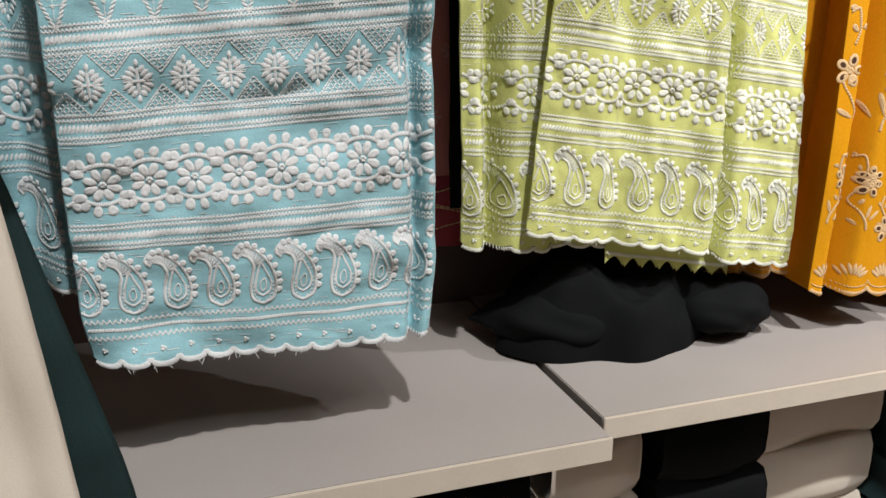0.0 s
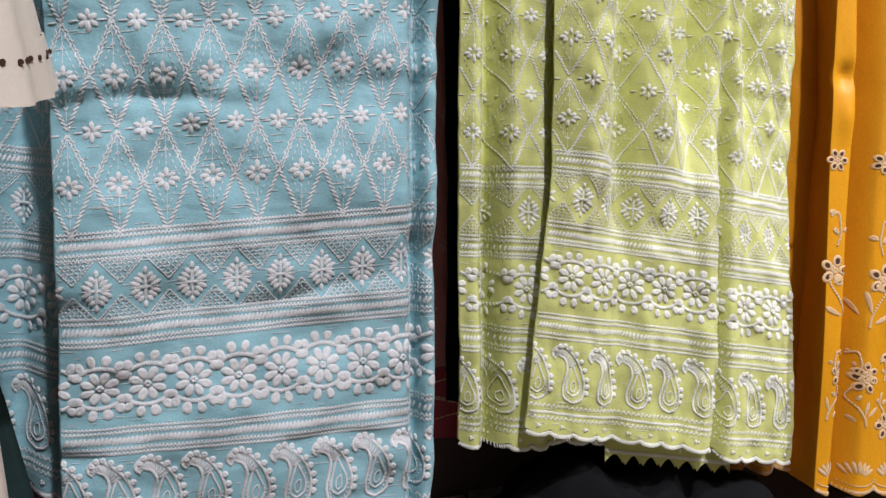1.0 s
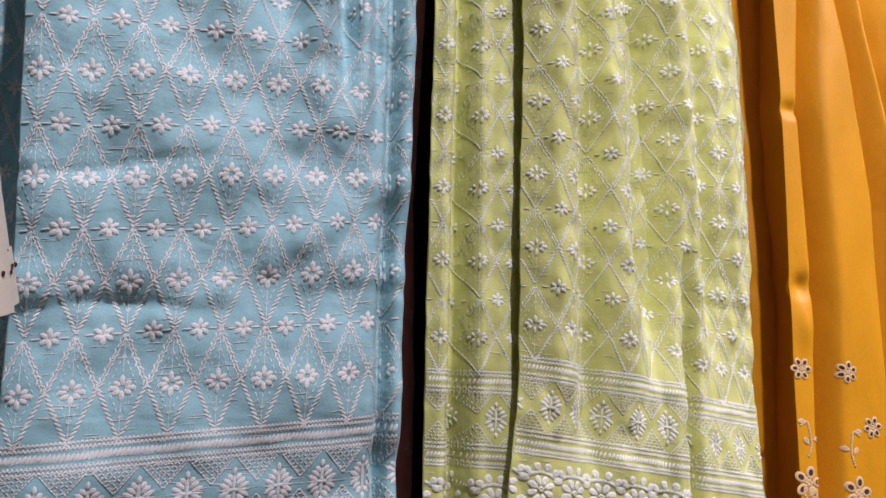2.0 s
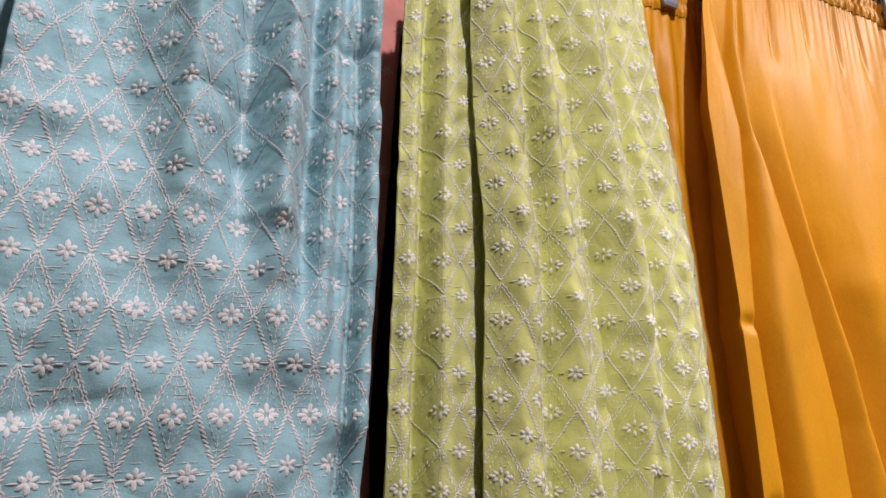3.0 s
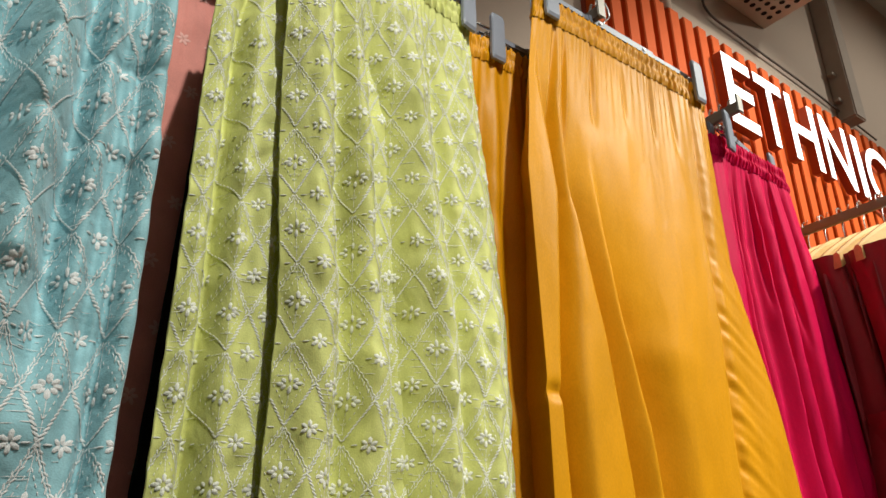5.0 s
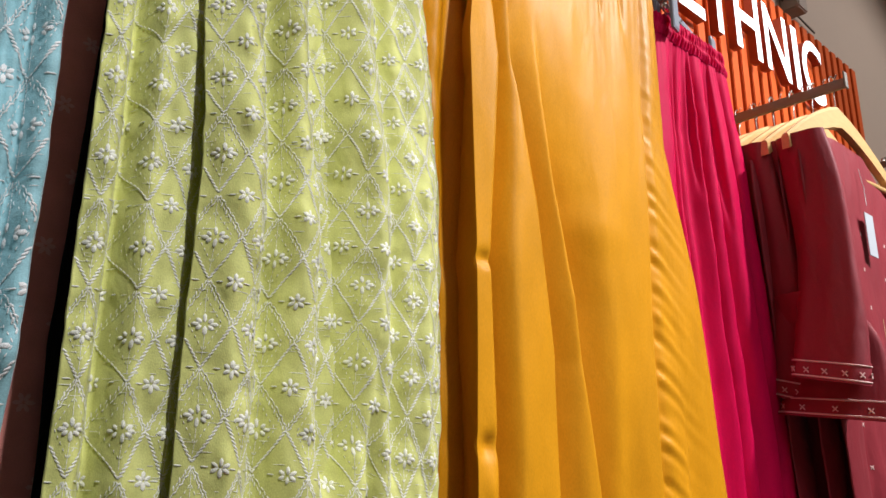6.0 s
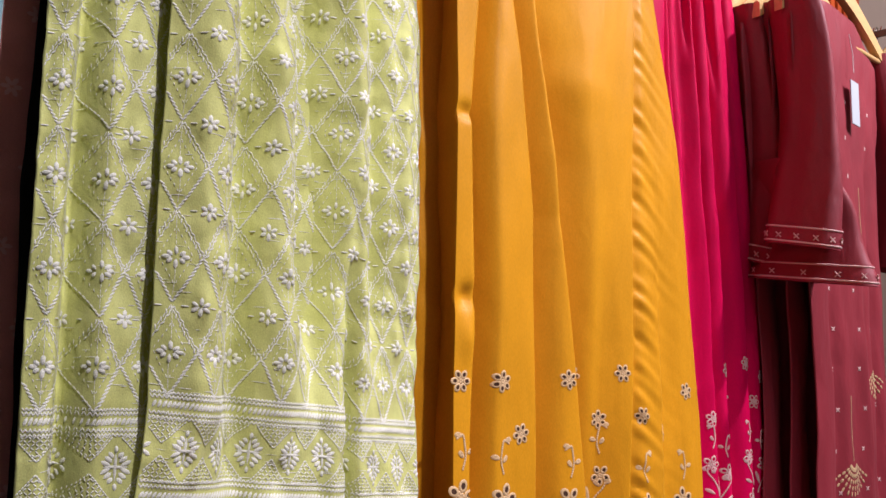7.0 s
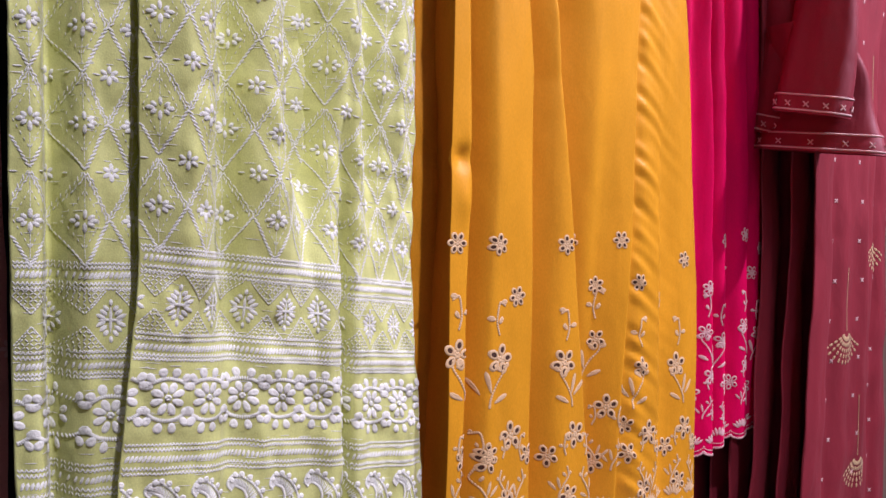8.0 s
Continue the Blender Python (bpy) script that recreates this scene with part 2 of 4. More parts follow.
            y = y + deep * edge * (np.sin(170 * h + 60 * side + 3 * np.sin(23 * h)) + 0.6 * np.sin(290 * h + 90 * side + 1.3) + 0.5 * np.sin(61 * h)) * np.clip((2.0 - h) / 0.5, 0.2, 1)
        for h0, deep in self.creases:
            line = (h - h0 - 0.006 * np.sin(9 * s + 40 * h0)) / 0.006
            y = y + deep * np.exp(-line ** 2) * (0.5 + 0.5 * np.sin(7 * s + 60 * h0))
        return np.stack([x, y, z], -1)

    def normal(self, s, h):
        du = self(s + 0.003, h) - self(s - 0.003, h)
        dv = self(s, h + 0.002) - self(s, h - 0.002)
        n = np.cross(du, dv)
        n /= np.linalg.norm(n, axis=-1, keepdims=True) + 1e-12
        return np.where(n[..., 1:2] > 0, -n, n)

    def raised(self, s, h, lift):
        return self(s, h) + self.normal(s, h) * np.asarray(lift)[..., None]

    def mesh(self, columns=110, rows=150):
        """Front and back as one closed sleeve of cloth, open at the hem."""
        s = np.linspace(0, 1, columns)
        count, depth = self.scallop
        hs = self.hem + (self.top - self.hem) * np.linspace(0, 1, rows)
        S, Hh = np.meshgrid(s, hs)
        if count:
            Hh = Hh + depth * (1 - np.abs(np.sin(S * count * math.pi))) * np.exp(-(Hh - self.hem) / 0.012)
        front = self(S, Hh)
        rear = self(S[:, ::-1], Hh, back=True)[:, 1:-1]
        allv = np.concatenate([front, rear], 1)
        n = allv.shape[1]
        verts = allv.reshape(-1, 3)
        i, j = np.meshgrid(np.arange(rows - 1), np.arange(n), indexing="ij")
        a, b = i * n + j, i * n + (j + 1) % n
        faces = np.stack([a, b, b + n, a + n], -1).reshape(-1, 4)
        return verts, faces


# ---- the setting ----
WALL_Y, FLOOR_X0, FLOOR_X1, FRONT_Y = 0.93, -1.6, 4.6, -3.2
tagged(part("floor", boxed(FLOOR_X0 - 0.1, FLOOR_X1 + 0.1, FRONT_Y - 0.1, WALL_Y + 0.12, -0.08, 0), M_FLOOR), "pale polished shop floor", "floor", kind="structure")
tagged(part("ceiling", boxed(FLOOR_X0 - 0.1, FLOOR_X1 + 0.1, FRONT_Y - 0.1, WALL_Y + 0.12, CEIL, CEIL + 0.08), M_CEIL), "matt beige shop ceiling", "ceiling", kind="structure")
tagged(part("wall_north", boxed(FLOOR_X0, FLOOR_X1, WALL_Y, WALL_Y + 0.12, 0, CEIL), M_WALL), "taupe painted shop wall behind the clothes", "wall", kind="structure")
tagged(part("wall_south", boxed(FLOOR_X0, FLOOR_X1, FRONT_Y - 0.1, FRONT_Y, 0, CEIL), M_WALL), "taupe painted shop wall", "wall", kind="structure")
tagged(part("wall_west", boxed(FLOOR_X0 - 0.1, FLOOR_X0, FRONT_Y - 0.1, WALL_Y + 0.12, 0, CEIL), M_WALL), "taupe painted side wall", "wall", kind="structure")
tagged(part("wall_east", boxed(FLOOR_X1, FLOOR_X1 + 0.1, FRONT_Y - 0.1, WALL_Y + 0.12, 0, CEIL), M_CREAM), "cream painted side wall", "wall", kind="structure")
tagged(part("wall_panel", boxed(FLOOR_X0 + 0.004, 2.66, WALL_Y - 0.012, WALL_Y - 0.001, 0.0, 1.75), M_LOWWALL), "dark brown laminate panel behind the hanging clothes", "wall panel", kind="structure")

# shelf boards, stepped where two units meet
SHELF_Z = 0.80
for x0, x1, y0, z1 in ((-0.9, 0.333, 0.535, SHELF_Z), (0.339, 1.15, 0.562, SHELF_Z + 0.004)):
    board = thing("shelf", "white laminate shelf board with a cream edge band", "shelf", (x0, y0, z1 - 0.02), group="wall shelves")
    part("board", boxed(0, x1 - x0, 0.003, WALL_Y - 0.014 - y0, -0.002, 0.02, 0.001), M_SHELF, board)
    part("edge_band", boxed(0, x1 - x0, 0, 0.0028, -0.0025, 0.0205, 0.0008), M_EDGE, board, "cream edge band")

# ---- garments ----
blue = Cloth([(0.88, -0.084), (0.94, -0.092), (1.17, -0.093), (1.3, -0.097), (1.55, -0.112), (1.8, -0.12), (2.05, -0.10)],
             [(0.88, 0.182), (0.96, 0.192), (1.17, 0.188), (1.46, 0.192), (1.64, 0.188), (1.9, 0.176), (2.05, 0.16)],
             0.60, 0.895, 2.06, slope=[(0.9, -0.009), (1.0, 0.004), (1.06, 0.016), (1.1, 0.018), (1.16, 0.026), (1.3, 0.036), (1.45, 0.026), (1.8, 0.0)], seed=3, fuller=1.9, wrinkle=0.0027, crinkle=0.04, quilt=(0.0015, 0.098, 0.114, 1.236, 0.077), creases=((1.255, 0.004), (1.105, 0.003), (1.36, 0.003), (1.52, -0.003), (1.62, 0.004), (1.70, 0.004), (0.985, 0.003)), scallop=(13, 0.006), thick=0.03,
             folds=((0.945, 0.02, 0.012, 0.5, 2.2, 0.0), (0.80, 0.035, 0.018, 1.4, 2.3, 0.02), (0.62, 0.05, 0.018, 1.45, 2.3, -0.05), (0.71, 0.04, -0.010, 1.4, 2.3, 0.0), (0.47, 0.05, -0.010, 1.45, 2.3, -0.1),
                    (0.32, 0.10, 0.014, 1.5, 2.3, -0.35), (0.9, 0.03, 0.012, 1.35, 2.3, 0.0), (0.15, 0.06, 0.012, 1.55, 2.3, 0.1)))
lime = Cloth([(0.88, 0.305), (0.95, 0.311), (1.06, 0.319), (1.2, 0.330), (1.55, 0.331), (1.8, 0.316), (2.04, 0.302)],
             [(0.88, 0.636), (1.02, 0.637), (1.18, 0.622), (1.53, 0.626), (1.74, 0.612), (1.95, 0.594), (2.04, 0.588)],
             0.675, 0.925, 2.045, slope=[(0.9, -0.056), (1.05, -0.046), (1.2, -0.037), (1.36, -0.03), (1.8, 0.0)], seed=5, fuller=1.25, wrinkle=0.0024, upright=0.45, crinkle=0.11, quilt=(0.0032, 0.098, 0.114, 1.280, 0.077), tucked_edge=(0.18, 0.017, 1.15), seam_step=(0.675, -0.009), creases=((1.31, 0.0012), (1.52, 0.001)), scallop=(13, 0.006), thick=0.02, yaw=0.05,
             folds=((0.12, 0.08, -0.014, 1.1, 2.3, 0.0), (0.27, 0.045, 0.020, 1.1, 2.3, -0.08), (0.42, 0.06, -0.012, 1.15, 2.3, -0.20), (0.565, 0.075, 0.034, 1.2, 2.3, -0.224), (0.72, 0.05, -0.012, 1.2, 2.3, -0.20),
                    (0.80, 0.035, 0.014, 1.25, 2.3, -0.12), (0.90, 0.05, -0.008, 1.25, 2.3, 0.0), (0.675, 0.022, 0.016, 0.5, 1.42, 0.0), (0.60, 0.05, -0.010, 0.5, 1.4, 0.0), (0.30, 0.05, 0.008, 0.5, 1.25, 0.0)))
lime_rear = Cloth([(0.88, 0.256), (1.25, 0.252), (1.5, 0.252), (1.9, 0.249), (2.03, 0.268)], [(0.88, 0.56), (2.03, 0.55)],
                  0.706, 0.925, 2.03, slope=[(0.9, -0.012), (1.8, 0.0)], seed=8, wrinkle=0.0018, crinkle=0.10, quilt=(0.0022, 0.098, 0.114, 1.280, 0.077), upright=0.4, scallop=(13, 0.006), thick=0.025,
                  folds=((0.0, 0.22, 0.016, 0.5, 2.3, 0.0), (0.105, 0.022, 0.026, 0.5, 2.3, 0.0), (0.05, 0.03, -0.006, 0.5, 2.3, 0.0), (0.17, 0.025, -0.008, 0.5, 2.3, -0.01), (0.26, 0.06, -0.014, 0.5, 2.3, -0.02), (0.36, 0.05, 0.010, 0.5, 2.3, 0.0)))


# ---- embroidery ----
BASE = np.array([(-0.5, 0), (-0.22, -0.5), (0.25, -0.5), (0.5, 0), (0.25, 0.5), (-0.22, 0.5), (-0.2, 0), (0.22, 0)])
LIFT = np.array([0, 0, 0, 0, 0, 0, 1.0, 1.0])
FACES = [(0, 1, 6), (1, 2, 7, 6), (2, 3, 7), (3, 4, 7), (4, 5, 6, 7), (5, 0, 6)]


ROUND = [(0.5 * math.cos(a) * (1 if math.cos(a) > 0 else 1.08), 0.5 * math.sin(a) * (1 + 0.15 * math.cos(a))) for a in [2 * math.pi * k / 12 for k in range(12)]]
BIG = np.array(ROUND + [(0.68 * x, 0.68 * y) for x, y in ROUND] + [(0.30 * x, 0.22 * y) for x, y in ROUND[::2]])
BIG_LIFT = np.array([0.0] * 12 + [0.95] * 12 + [0.62] * 6)
BIG_FACES = [(k, (k + 1) % 12, 12 + (k + 1) % 12, 12 + k) for k in range(12)] + [(12 + 2 * k, 12 + 2 * k + 1, 12 + (2 * k + 2) % 12, 24 + (k + 1) % 6, 24 + k) for k in range(6)] + [tuple(range(24, 30))]


def sew(name, cloth, rows, mat, parent, label="", swap=None, kind="", bold=1.0):
    """Raised thread stitches on a cloth. A row: across in metres, height, angle in degrees, length, width, relief."""
    r = np.array(rows, float)
    if swap is not None:
        r[:, 1] = swap(r[:, 1])
    r[:, 3:5] *= bold if name not in ("paisley", "scallop_edging", "stitching", "lacework", "petal_scallop", "flower", "slub") else 1.0
    keep = (r[:, 1] < cloth.top - 0.050) & (r[:, 0] > 0.006 * cloth.width) & (r[:, 0] < 0.994 * cloth.width)
    r = r[keep]
    if not len(r):
        return None
    vs, faces, base = [], [], 0
    large = r[:, 4] > 0.0045
    for chosen, shape, lift, fs in ((~large, BASE, LIFT, FACES), (large, BIG, BIG_LIFT, BIG_FACES)):
        q = r[chosen]
        if not len(q):
            continue
        ang = np.radians(q[:, 2])[:, None]
        lx, ly = shape[None, :, 0] * q[:, 3:4], shape[None, :, 1] * q[:, 4:5]
        a = lx * np.cos(ang) - ly * np.sin(ang)
        b = q[:, 1:2] + lx * np.sin(ang) + ly * np.cos(ang)
        mid = q[:, 0:1] / cloth.width
        local = np.linalg.norm(cloth(mid + 0.004, q[:, 1:2]) - cloth(mid - 0.004, q[:, 1:2]), axis=-1) / 0.008 / cloth.width
        s = np.clip(mid + a / cloth.width / np.clip(local, 0.6, 5), 0.002, 0.998)
        vs.append(cloth.raised(s, b, 0.0004 + 0.72 * lift[None, :] * q[:, 5:6]).reshape(-1, 3))
        n = len(shape)
        faces += [tuple(base + n * k + i for i in f) for k in range(len(q)) for f in fs]
        base += n * len(q)
    return tagged(arrays(name, np.concatenate(vs), faces, mat, parent, label), kind=kind)


JIT = random.Random(7)


def jit(v, k=0.12):
    return v * (1 + JIT.uniform(-k, k))


def petals(cx, cy, n, r0, r1, w, turn=0.0, h=0.0012):
    out = []
    for k in range(n):
        t = turn + 360.0 * k / n
        m = (r0 + r1) / 2
        out.append((cx + m * math.cos(radians(t)), cy + m * math.sin(radians(t)), t + JIT.uniform(-6, 6), jit(r1 - r0), jit(w), h))
    return out


def along(points, length, width, h=0.0007, lean=0.0, step=0.8):
    """Stitches laid one after another along a line."""
    out = []
    pts = [np.array(p, float) for p in points]
    for p, q in zip(pts, pts[1:]):
        d = np.hypot(*(q - p))
        n = max(1, int(round(d / (length * step))))
        t = math.degrees(math.atan2(q[1] - p[1], q[0] - p[0]))
        for k in range(n):
            c = p + (q - p) * (k + 0.5) / n
            out.append((c[0], c[1], t + lean * (1 if k % 2 else -1 if lean > 60 else 1), jit(length), width, h))
    return out


def smooth_line(points, n=6):
    pts = [np.array(p, float) for p in points]
    pts = [2 * pts[0] - pts[1]] + pts + [2 * pts[-1] - pts[-2]]
    out = []
    for i in range(1, len(pts) - 2):
        for k in range(n):
            t = k / n
            a, b, c, d = pts[i - 1], pts[i], pts[i + 1], pts[i + 2]
            out.append(0.5 * (2 * b + (c - a) * t + (2 * a - 5 * b + 4 * c - d) * t * t + (3 * b - a - 3 * c + d) * t ** 3))
    return out + [pts[-2]]


def rope(width, h, size, lean=62, thick=0.0026, relief=0.0009):
    """A satin-stitch cord across the whole cloth."""
    n = int(width / thick)
    return [((k + 0.5) * width / n, h + 0.0003 * math.sin(k * 0.31), lean + JIT.uniform(-5, 5), jit(size, 0.08), thick * 0.9, relief) for k in range(n)]


def herringbone(width, h, size=0.0062, gap=0.0042):
    n = int(width / gap)
    out = []
    for k in range(n):
        x = (k + 0.5) * width / n
        out += [(x, h, 55 + JIT.uniform(-8, 8), size, 0.0013, 0.0006), (x + gap * 0.45, h, 125 + JIT.uniform(-8, 8), size, 0.0011, 0.0005)]
    return out


def lace_triangle(cx, cy, up, w=0.0125, t=0.0155):
    out = []
    for j in range(6):
        f = j / 6
        half = w * (1 - f)
        n = max(1, int(half / 0.0022))
        for k in range(-n, n + 1):
            out.append((cx + k * half / max(n, 1) * 0.95, cy + (f * t if up else -f * t), 45 if (k + j) % 2 else 135, 0.0036, 0.001, 0.0006))
    for side in (-1, 1):
        out += along([(cx + side * w * 1.15, cy), (cx, cy + (t * 1.1 if up else -t * 1.1))], 0.003, 0.0012, 0.0007)
    return out


def leaf_diamond(cx, cy):
    out = [(cx, cy, 0, 0.024, 0.0024, 0.0010), (cx, cy, 90, 0.024, 0.0024, 0.0010)]
    for k, (y, x, L) in enumerate(((0.0026, 0.0066, 0.0092), (0.0058, 0.0047, 0.0076), (0.0090, 0.0030, 0.0060))):
        for sx in (-1, 1):
            for sy in (-1, 1):
                out.append((cx + sx * x, cy + sy * y, sy * sx * (30 + 10 * k), L * 1.05, 0.0035, 0.0012))
    return out + [(cx, cy + 0.0132, 90, 0.0062, 0.0030, 0.0015), (cx, cy - 0.0132, 90, 0.0062, 0.0030, 0.0015)]


def daisy(cx, cy, r=0.0138):
    out = []
    for k in range(8):
        t = 45 * k + 22
        out.append((cx + 0.64 * r * math.cos(radians(t)), cy + 0.64 * r * math.sin(radians(t)), t + JIT.uniform(-4, 4), jit(r * 0.74, 0.06), jit(r * 0.47, 0.06), 0.0015))
    return out + petals(cx, cy, 6, 0.0, 0.0030, 0.0026, 0, 0.0024)


def scallop_petals(cx, cy, pitch):
    out = []
    for up in (1, -1):
        for a in range(3, 180, 6):
            x, y = cx + pitch * 0.48 * math.cos(radians(a)), cy + up * (0.0066 + 0.0095 * math.sin(radians(a)))
            out.append((x, y, up * a + JIT.uniform(-6, 6), 0.0044, 0.0017, 0.0014))
        for a in (10, 40, 73, 107, 140, 170):
            nx, ny = 0.75 * math.cos(radians(a)), math.sin(radians(a))
            x, y = cx + pitch * 0.47 * math.cos(radians(a)) + 0.0030 * nx, cy + up * (0.0070 + 0.0100 * math.sin(radians(a)) + 0.0050 * ny)
            out.append((x, y, math.degrees(math.atan2(up * ny, nx)), jit(0.0088), jit(0.0070), 0.0014))
    return out


def paisley(cx, cy, k=1.0):
    P = lambda pts: smooth_line([(cx + k * x, cy + k * y) for x, y in pts])
    right = P([(0.000, -0.025), (0.0072, -0.0215), (0.0094, -0.013), (0.0085, -0.004), (0.0048, 0.006), (-0.0015, 0.0140), (-0.0095, 0.0190), (-0.0160, 0.0188), (-0.0190, 0.0138), (-0.0160, 0.0100)])
    left = P([(0.000, -0.025), (-0.0068, -0.021), (-0.0086, -0.013), (-0.0074, -0.004), (-0.0060, 0.004), (-0.0085, 0.0105), (-0.0140, 0.0132)])
    inner = P([(0.0, -0.019), (0.0048, -0.0155), (0.0058, -0.009), (0.0022, 0.000), (-0.001, 0.006), (-0.0035, -0.001), (-0.0052, -0.009), (-0.0046, -0.0155), (0.0, -0.019)])
    core = P([(0.0, -0.0155), (0.0022, -0.0125), (0.0012, -0.006), (-0.0018, -0.0085), (-0.0018, -0.0135), (0.0, -0.0155)])
    out = along(right, 0.0034, 0.0017, 0.0012, lean=62, step=0.36) + along(left, 0.0034, 0.0017, 0.0012, lean=62, step=0.36)
    out += along(inner, 0.0026, 0.0015, 0.0009, lean=40, step=0.5) + along(core, 0.0018, 0.0012, 0.0008, step=0.9)
    for f in range(10, len(right) - 8, 4):
        x, y = right[f]
        out.append((x + 0.0024 * k, y + 0.001 * k, 40 + 2 * f, 0.0048 * k, 0.0046 * k, 0.0016))
    for f in range(26, len(right), 1):
        x, y = right[f]
        lx, ly = left[min(len(left) - 1, 24 + (f - 26) // 2)]
        out.append(((x + lx) / 2, (y + ly) / 2, math.degrees(math.atan2(y - ly, x - lx)), 0.9 * math.hypot(x - lx, y - ly) + 0.001, 0.0009, 0.0010))
    for f in range(4, 16, 2):
        for line, sx in ((right, -1), (left, 1)):
            x, y = line[f]
            out.append((x + sx * 0.0021 * k, y + 0.001, 90 + sx * 20, 0.0022, 0.0011, 0.0006))
    return out


def lattice_diamond(cx, top, pitch, row):
    """One lozenge of corded stitches with a flower and its stem."""
    out = []
    mid, low = top - row / 2, top - row
    for sx in (-1, 1):
        x1 = cx + sx * pitch / 2
        for p, q, upper in (((cx, top), (x1, mid), True), ((x1, mid), (cx, low), False)):
            n = 11
            t = math.degrees(math.atan2(q[1] - p[1], q[0] - p[0]))
            for k in range(n):
                f = (k + 0.5) / n
                x, y = p[0] + (q[0] - p[0]) * f, p[1] + (q[1] - p[1]) * f
                if upper:
                    off = sx * 0.0012 * (1 if k % 2 else -1)
                    out.append((x + off, y, t + (30 if k % 2 else -30), 0.0052, 0.0014, 0.0005))
                    out.append((x - off * 0.8, y, t, 0.0052, 0.0010, 0.0004))
                else:
                    out.append((x, y, t + sx * -32, jit(0.0064), 0.0017, 0.0006))
    for sx in (-1, 1):
        out += along([(cx, top - 0.014), (cx + sx * pitch * 0.30, mid)], 0.0034, 0.0008, 0.0004, step=1.5)
        out += along([(cx + sx * pitch * 0.30, mid), (cx, low + 0.014)], 0.0034, 0.0008, 0.0004, step=1.5)
    out += petals(cx, mid - 0.001, 4, 0.0012, 0.0098, 0.0036, 90, 0.0013)
    for k in (35, 145, 215, 325):
        out.append((cx + 0.0044 * math.cos(radians(k)), mid - 0.001 + 0.0052 * math.sin(radians(k)), k, 0.0064, 0.0036, 0.0013))
    out += along([(cx, top - 0.003), (cx, mid + 0.009)], 0.005, 0.0006, 0.0003) + along([(cx, mid - 0.011), (cx, low + 0.006)], 0.005, 0.0006, 0.0003)
    return out


def star(cx, cy):
    out = []
    for t in (90, 148, 212, 270, 328, 32):
        L = 0.0078 if t in (90, 270) else 0.0072
        out.append((cx + L * 0.55 * math.cos(radians(t)), cy + L * 0.55 * math.sin(radians(t)), t, jit(L), jit(0.0034), 0.0014))
    for sx in (-1, 1):
        out.append((cx + sx * 0.009, cy, 0, 0.008, 0.0014, 0.0008))
    return out


def chikan(cloth, ob, thread, swap, columns, star_rows, first=0.098, step=0.114, bold=1.0):
    """The whole design: scalloped hem, paisleys, daisies, leaf diamonds and the starred lattice."""
    W = cloth.width
    pitch = step * W
    xs = [W * (first + step * i) for i in range(columns)]
    hem = part("hem_border", bmesh.new(), thread, ob, "white scalloped and corded hem border")
    rows = []
    for k in range(13):
        c = (k + 0.5) * W / 13
        arc = [(c + W / 26 * math.cos(radians(a)), 0.9005 - 0.0055 * math.sin(radians(a))) for a in range(0, 181, 15)]
        rows += along(arc, 0.0050, 0.0022, 0.0012, lean=90, step=0.32)
        rows += petals(c, 0.9075, 3, 0.0, 0.0026, 0.0026, 0, 0.0018)
    sew("scallop_edging", cloth, rows, thread, hem, swap=swap, bold=bold, kind="stuff")
    sew("stitching", cloth, herringbone(W, 0.9185) + rope(W, 0.9255, 0.0045, 50, 0.0024, 0.0008) + herringbone(W, 0.9325), thread, hem, swap=swap, bold=bold, kind="stuff")
    fray = [(JIT.uniform(0, W), 0.8925 + JIT.uniform(-0.001, 0.002), -90 + JIT.uniform(-45, 45), JIT.uniform(0.003, 0.009), 0.0005, 0.0006) for _ in range(26 if bold == 1.0 else 6)]
    sew("frayed_ends", cloth, fray, thread, hem, swap=swap, bold=bold, kind="stuff")
    pb = part("paisley_border", bmesh.new(), thread, ob, "row of white embroidered paisleys")
    for x in [xs[0] - pitch] + xs:
        sew("paisley", cloth, paisley(x + 0.35 * pitch, 0.9655, 1.10), thread, pb, swap=swap, bold=bold)
    for nm, h0 in (("lower_cord_band", 1.003), ("middle_cord_band", 1.088), ("upper_cord_band", 1.153)):
        b = part(nm, bmesh.new(), thread, ob, "band of white satin-stitch cord")
        sew("cord", cloth, rope(W, h0, 0.0074, 64, 0.0029, 0.0010), thread, b, swap=swap, bold=bold, kind="stuff")
        sew("stitching", cloth, herringbone(W, h0 + 0.0064, 0.0050, 0.0027) + herringbone(W, h0 + 0.0098, 0.0036, 0.0027) + herringbone(W, h0 - 0.0064, 0.0050, 0.0027) + herringbone(W, h0 - 0.0098, 0.0040, 0.0027), thread, b, swap=swap, bold=bold, kind="stuff")
    fb = part("flower_border", bmesh.new(), thread, ob, "row of raised white embroidered flowers")
    for x in [xs[0] - pitch] + xs:
        sew("flower", cloth, daisy(x, 1.0455), thread, fb, swap=swap, bold=bold)
        sew("petal_scallop", cloth, scallop_petals(x, 1.0455, pitch), thread, fb, swap=swap, bold=bold)
    db = part("diamond_border", bmesh.new(), thread, ob, "row of white leaf diamonds between lace triangles")
    tri = []
    for x in [xs[0] - pitch] + xs:
        sew("leaf_diamond", cloth, leaf_diamond(x, 1.1195), thread, db, swap=swap, bold=bold)
        tri += lace_triangle(x + pitch / 2, 1.0985, True) + lace_triangle(x + pitch / 2, 1.1415, False)
    sew("lacework", cloth, tri, thread, db, swap=swap, bold=bold, kind="stuff")
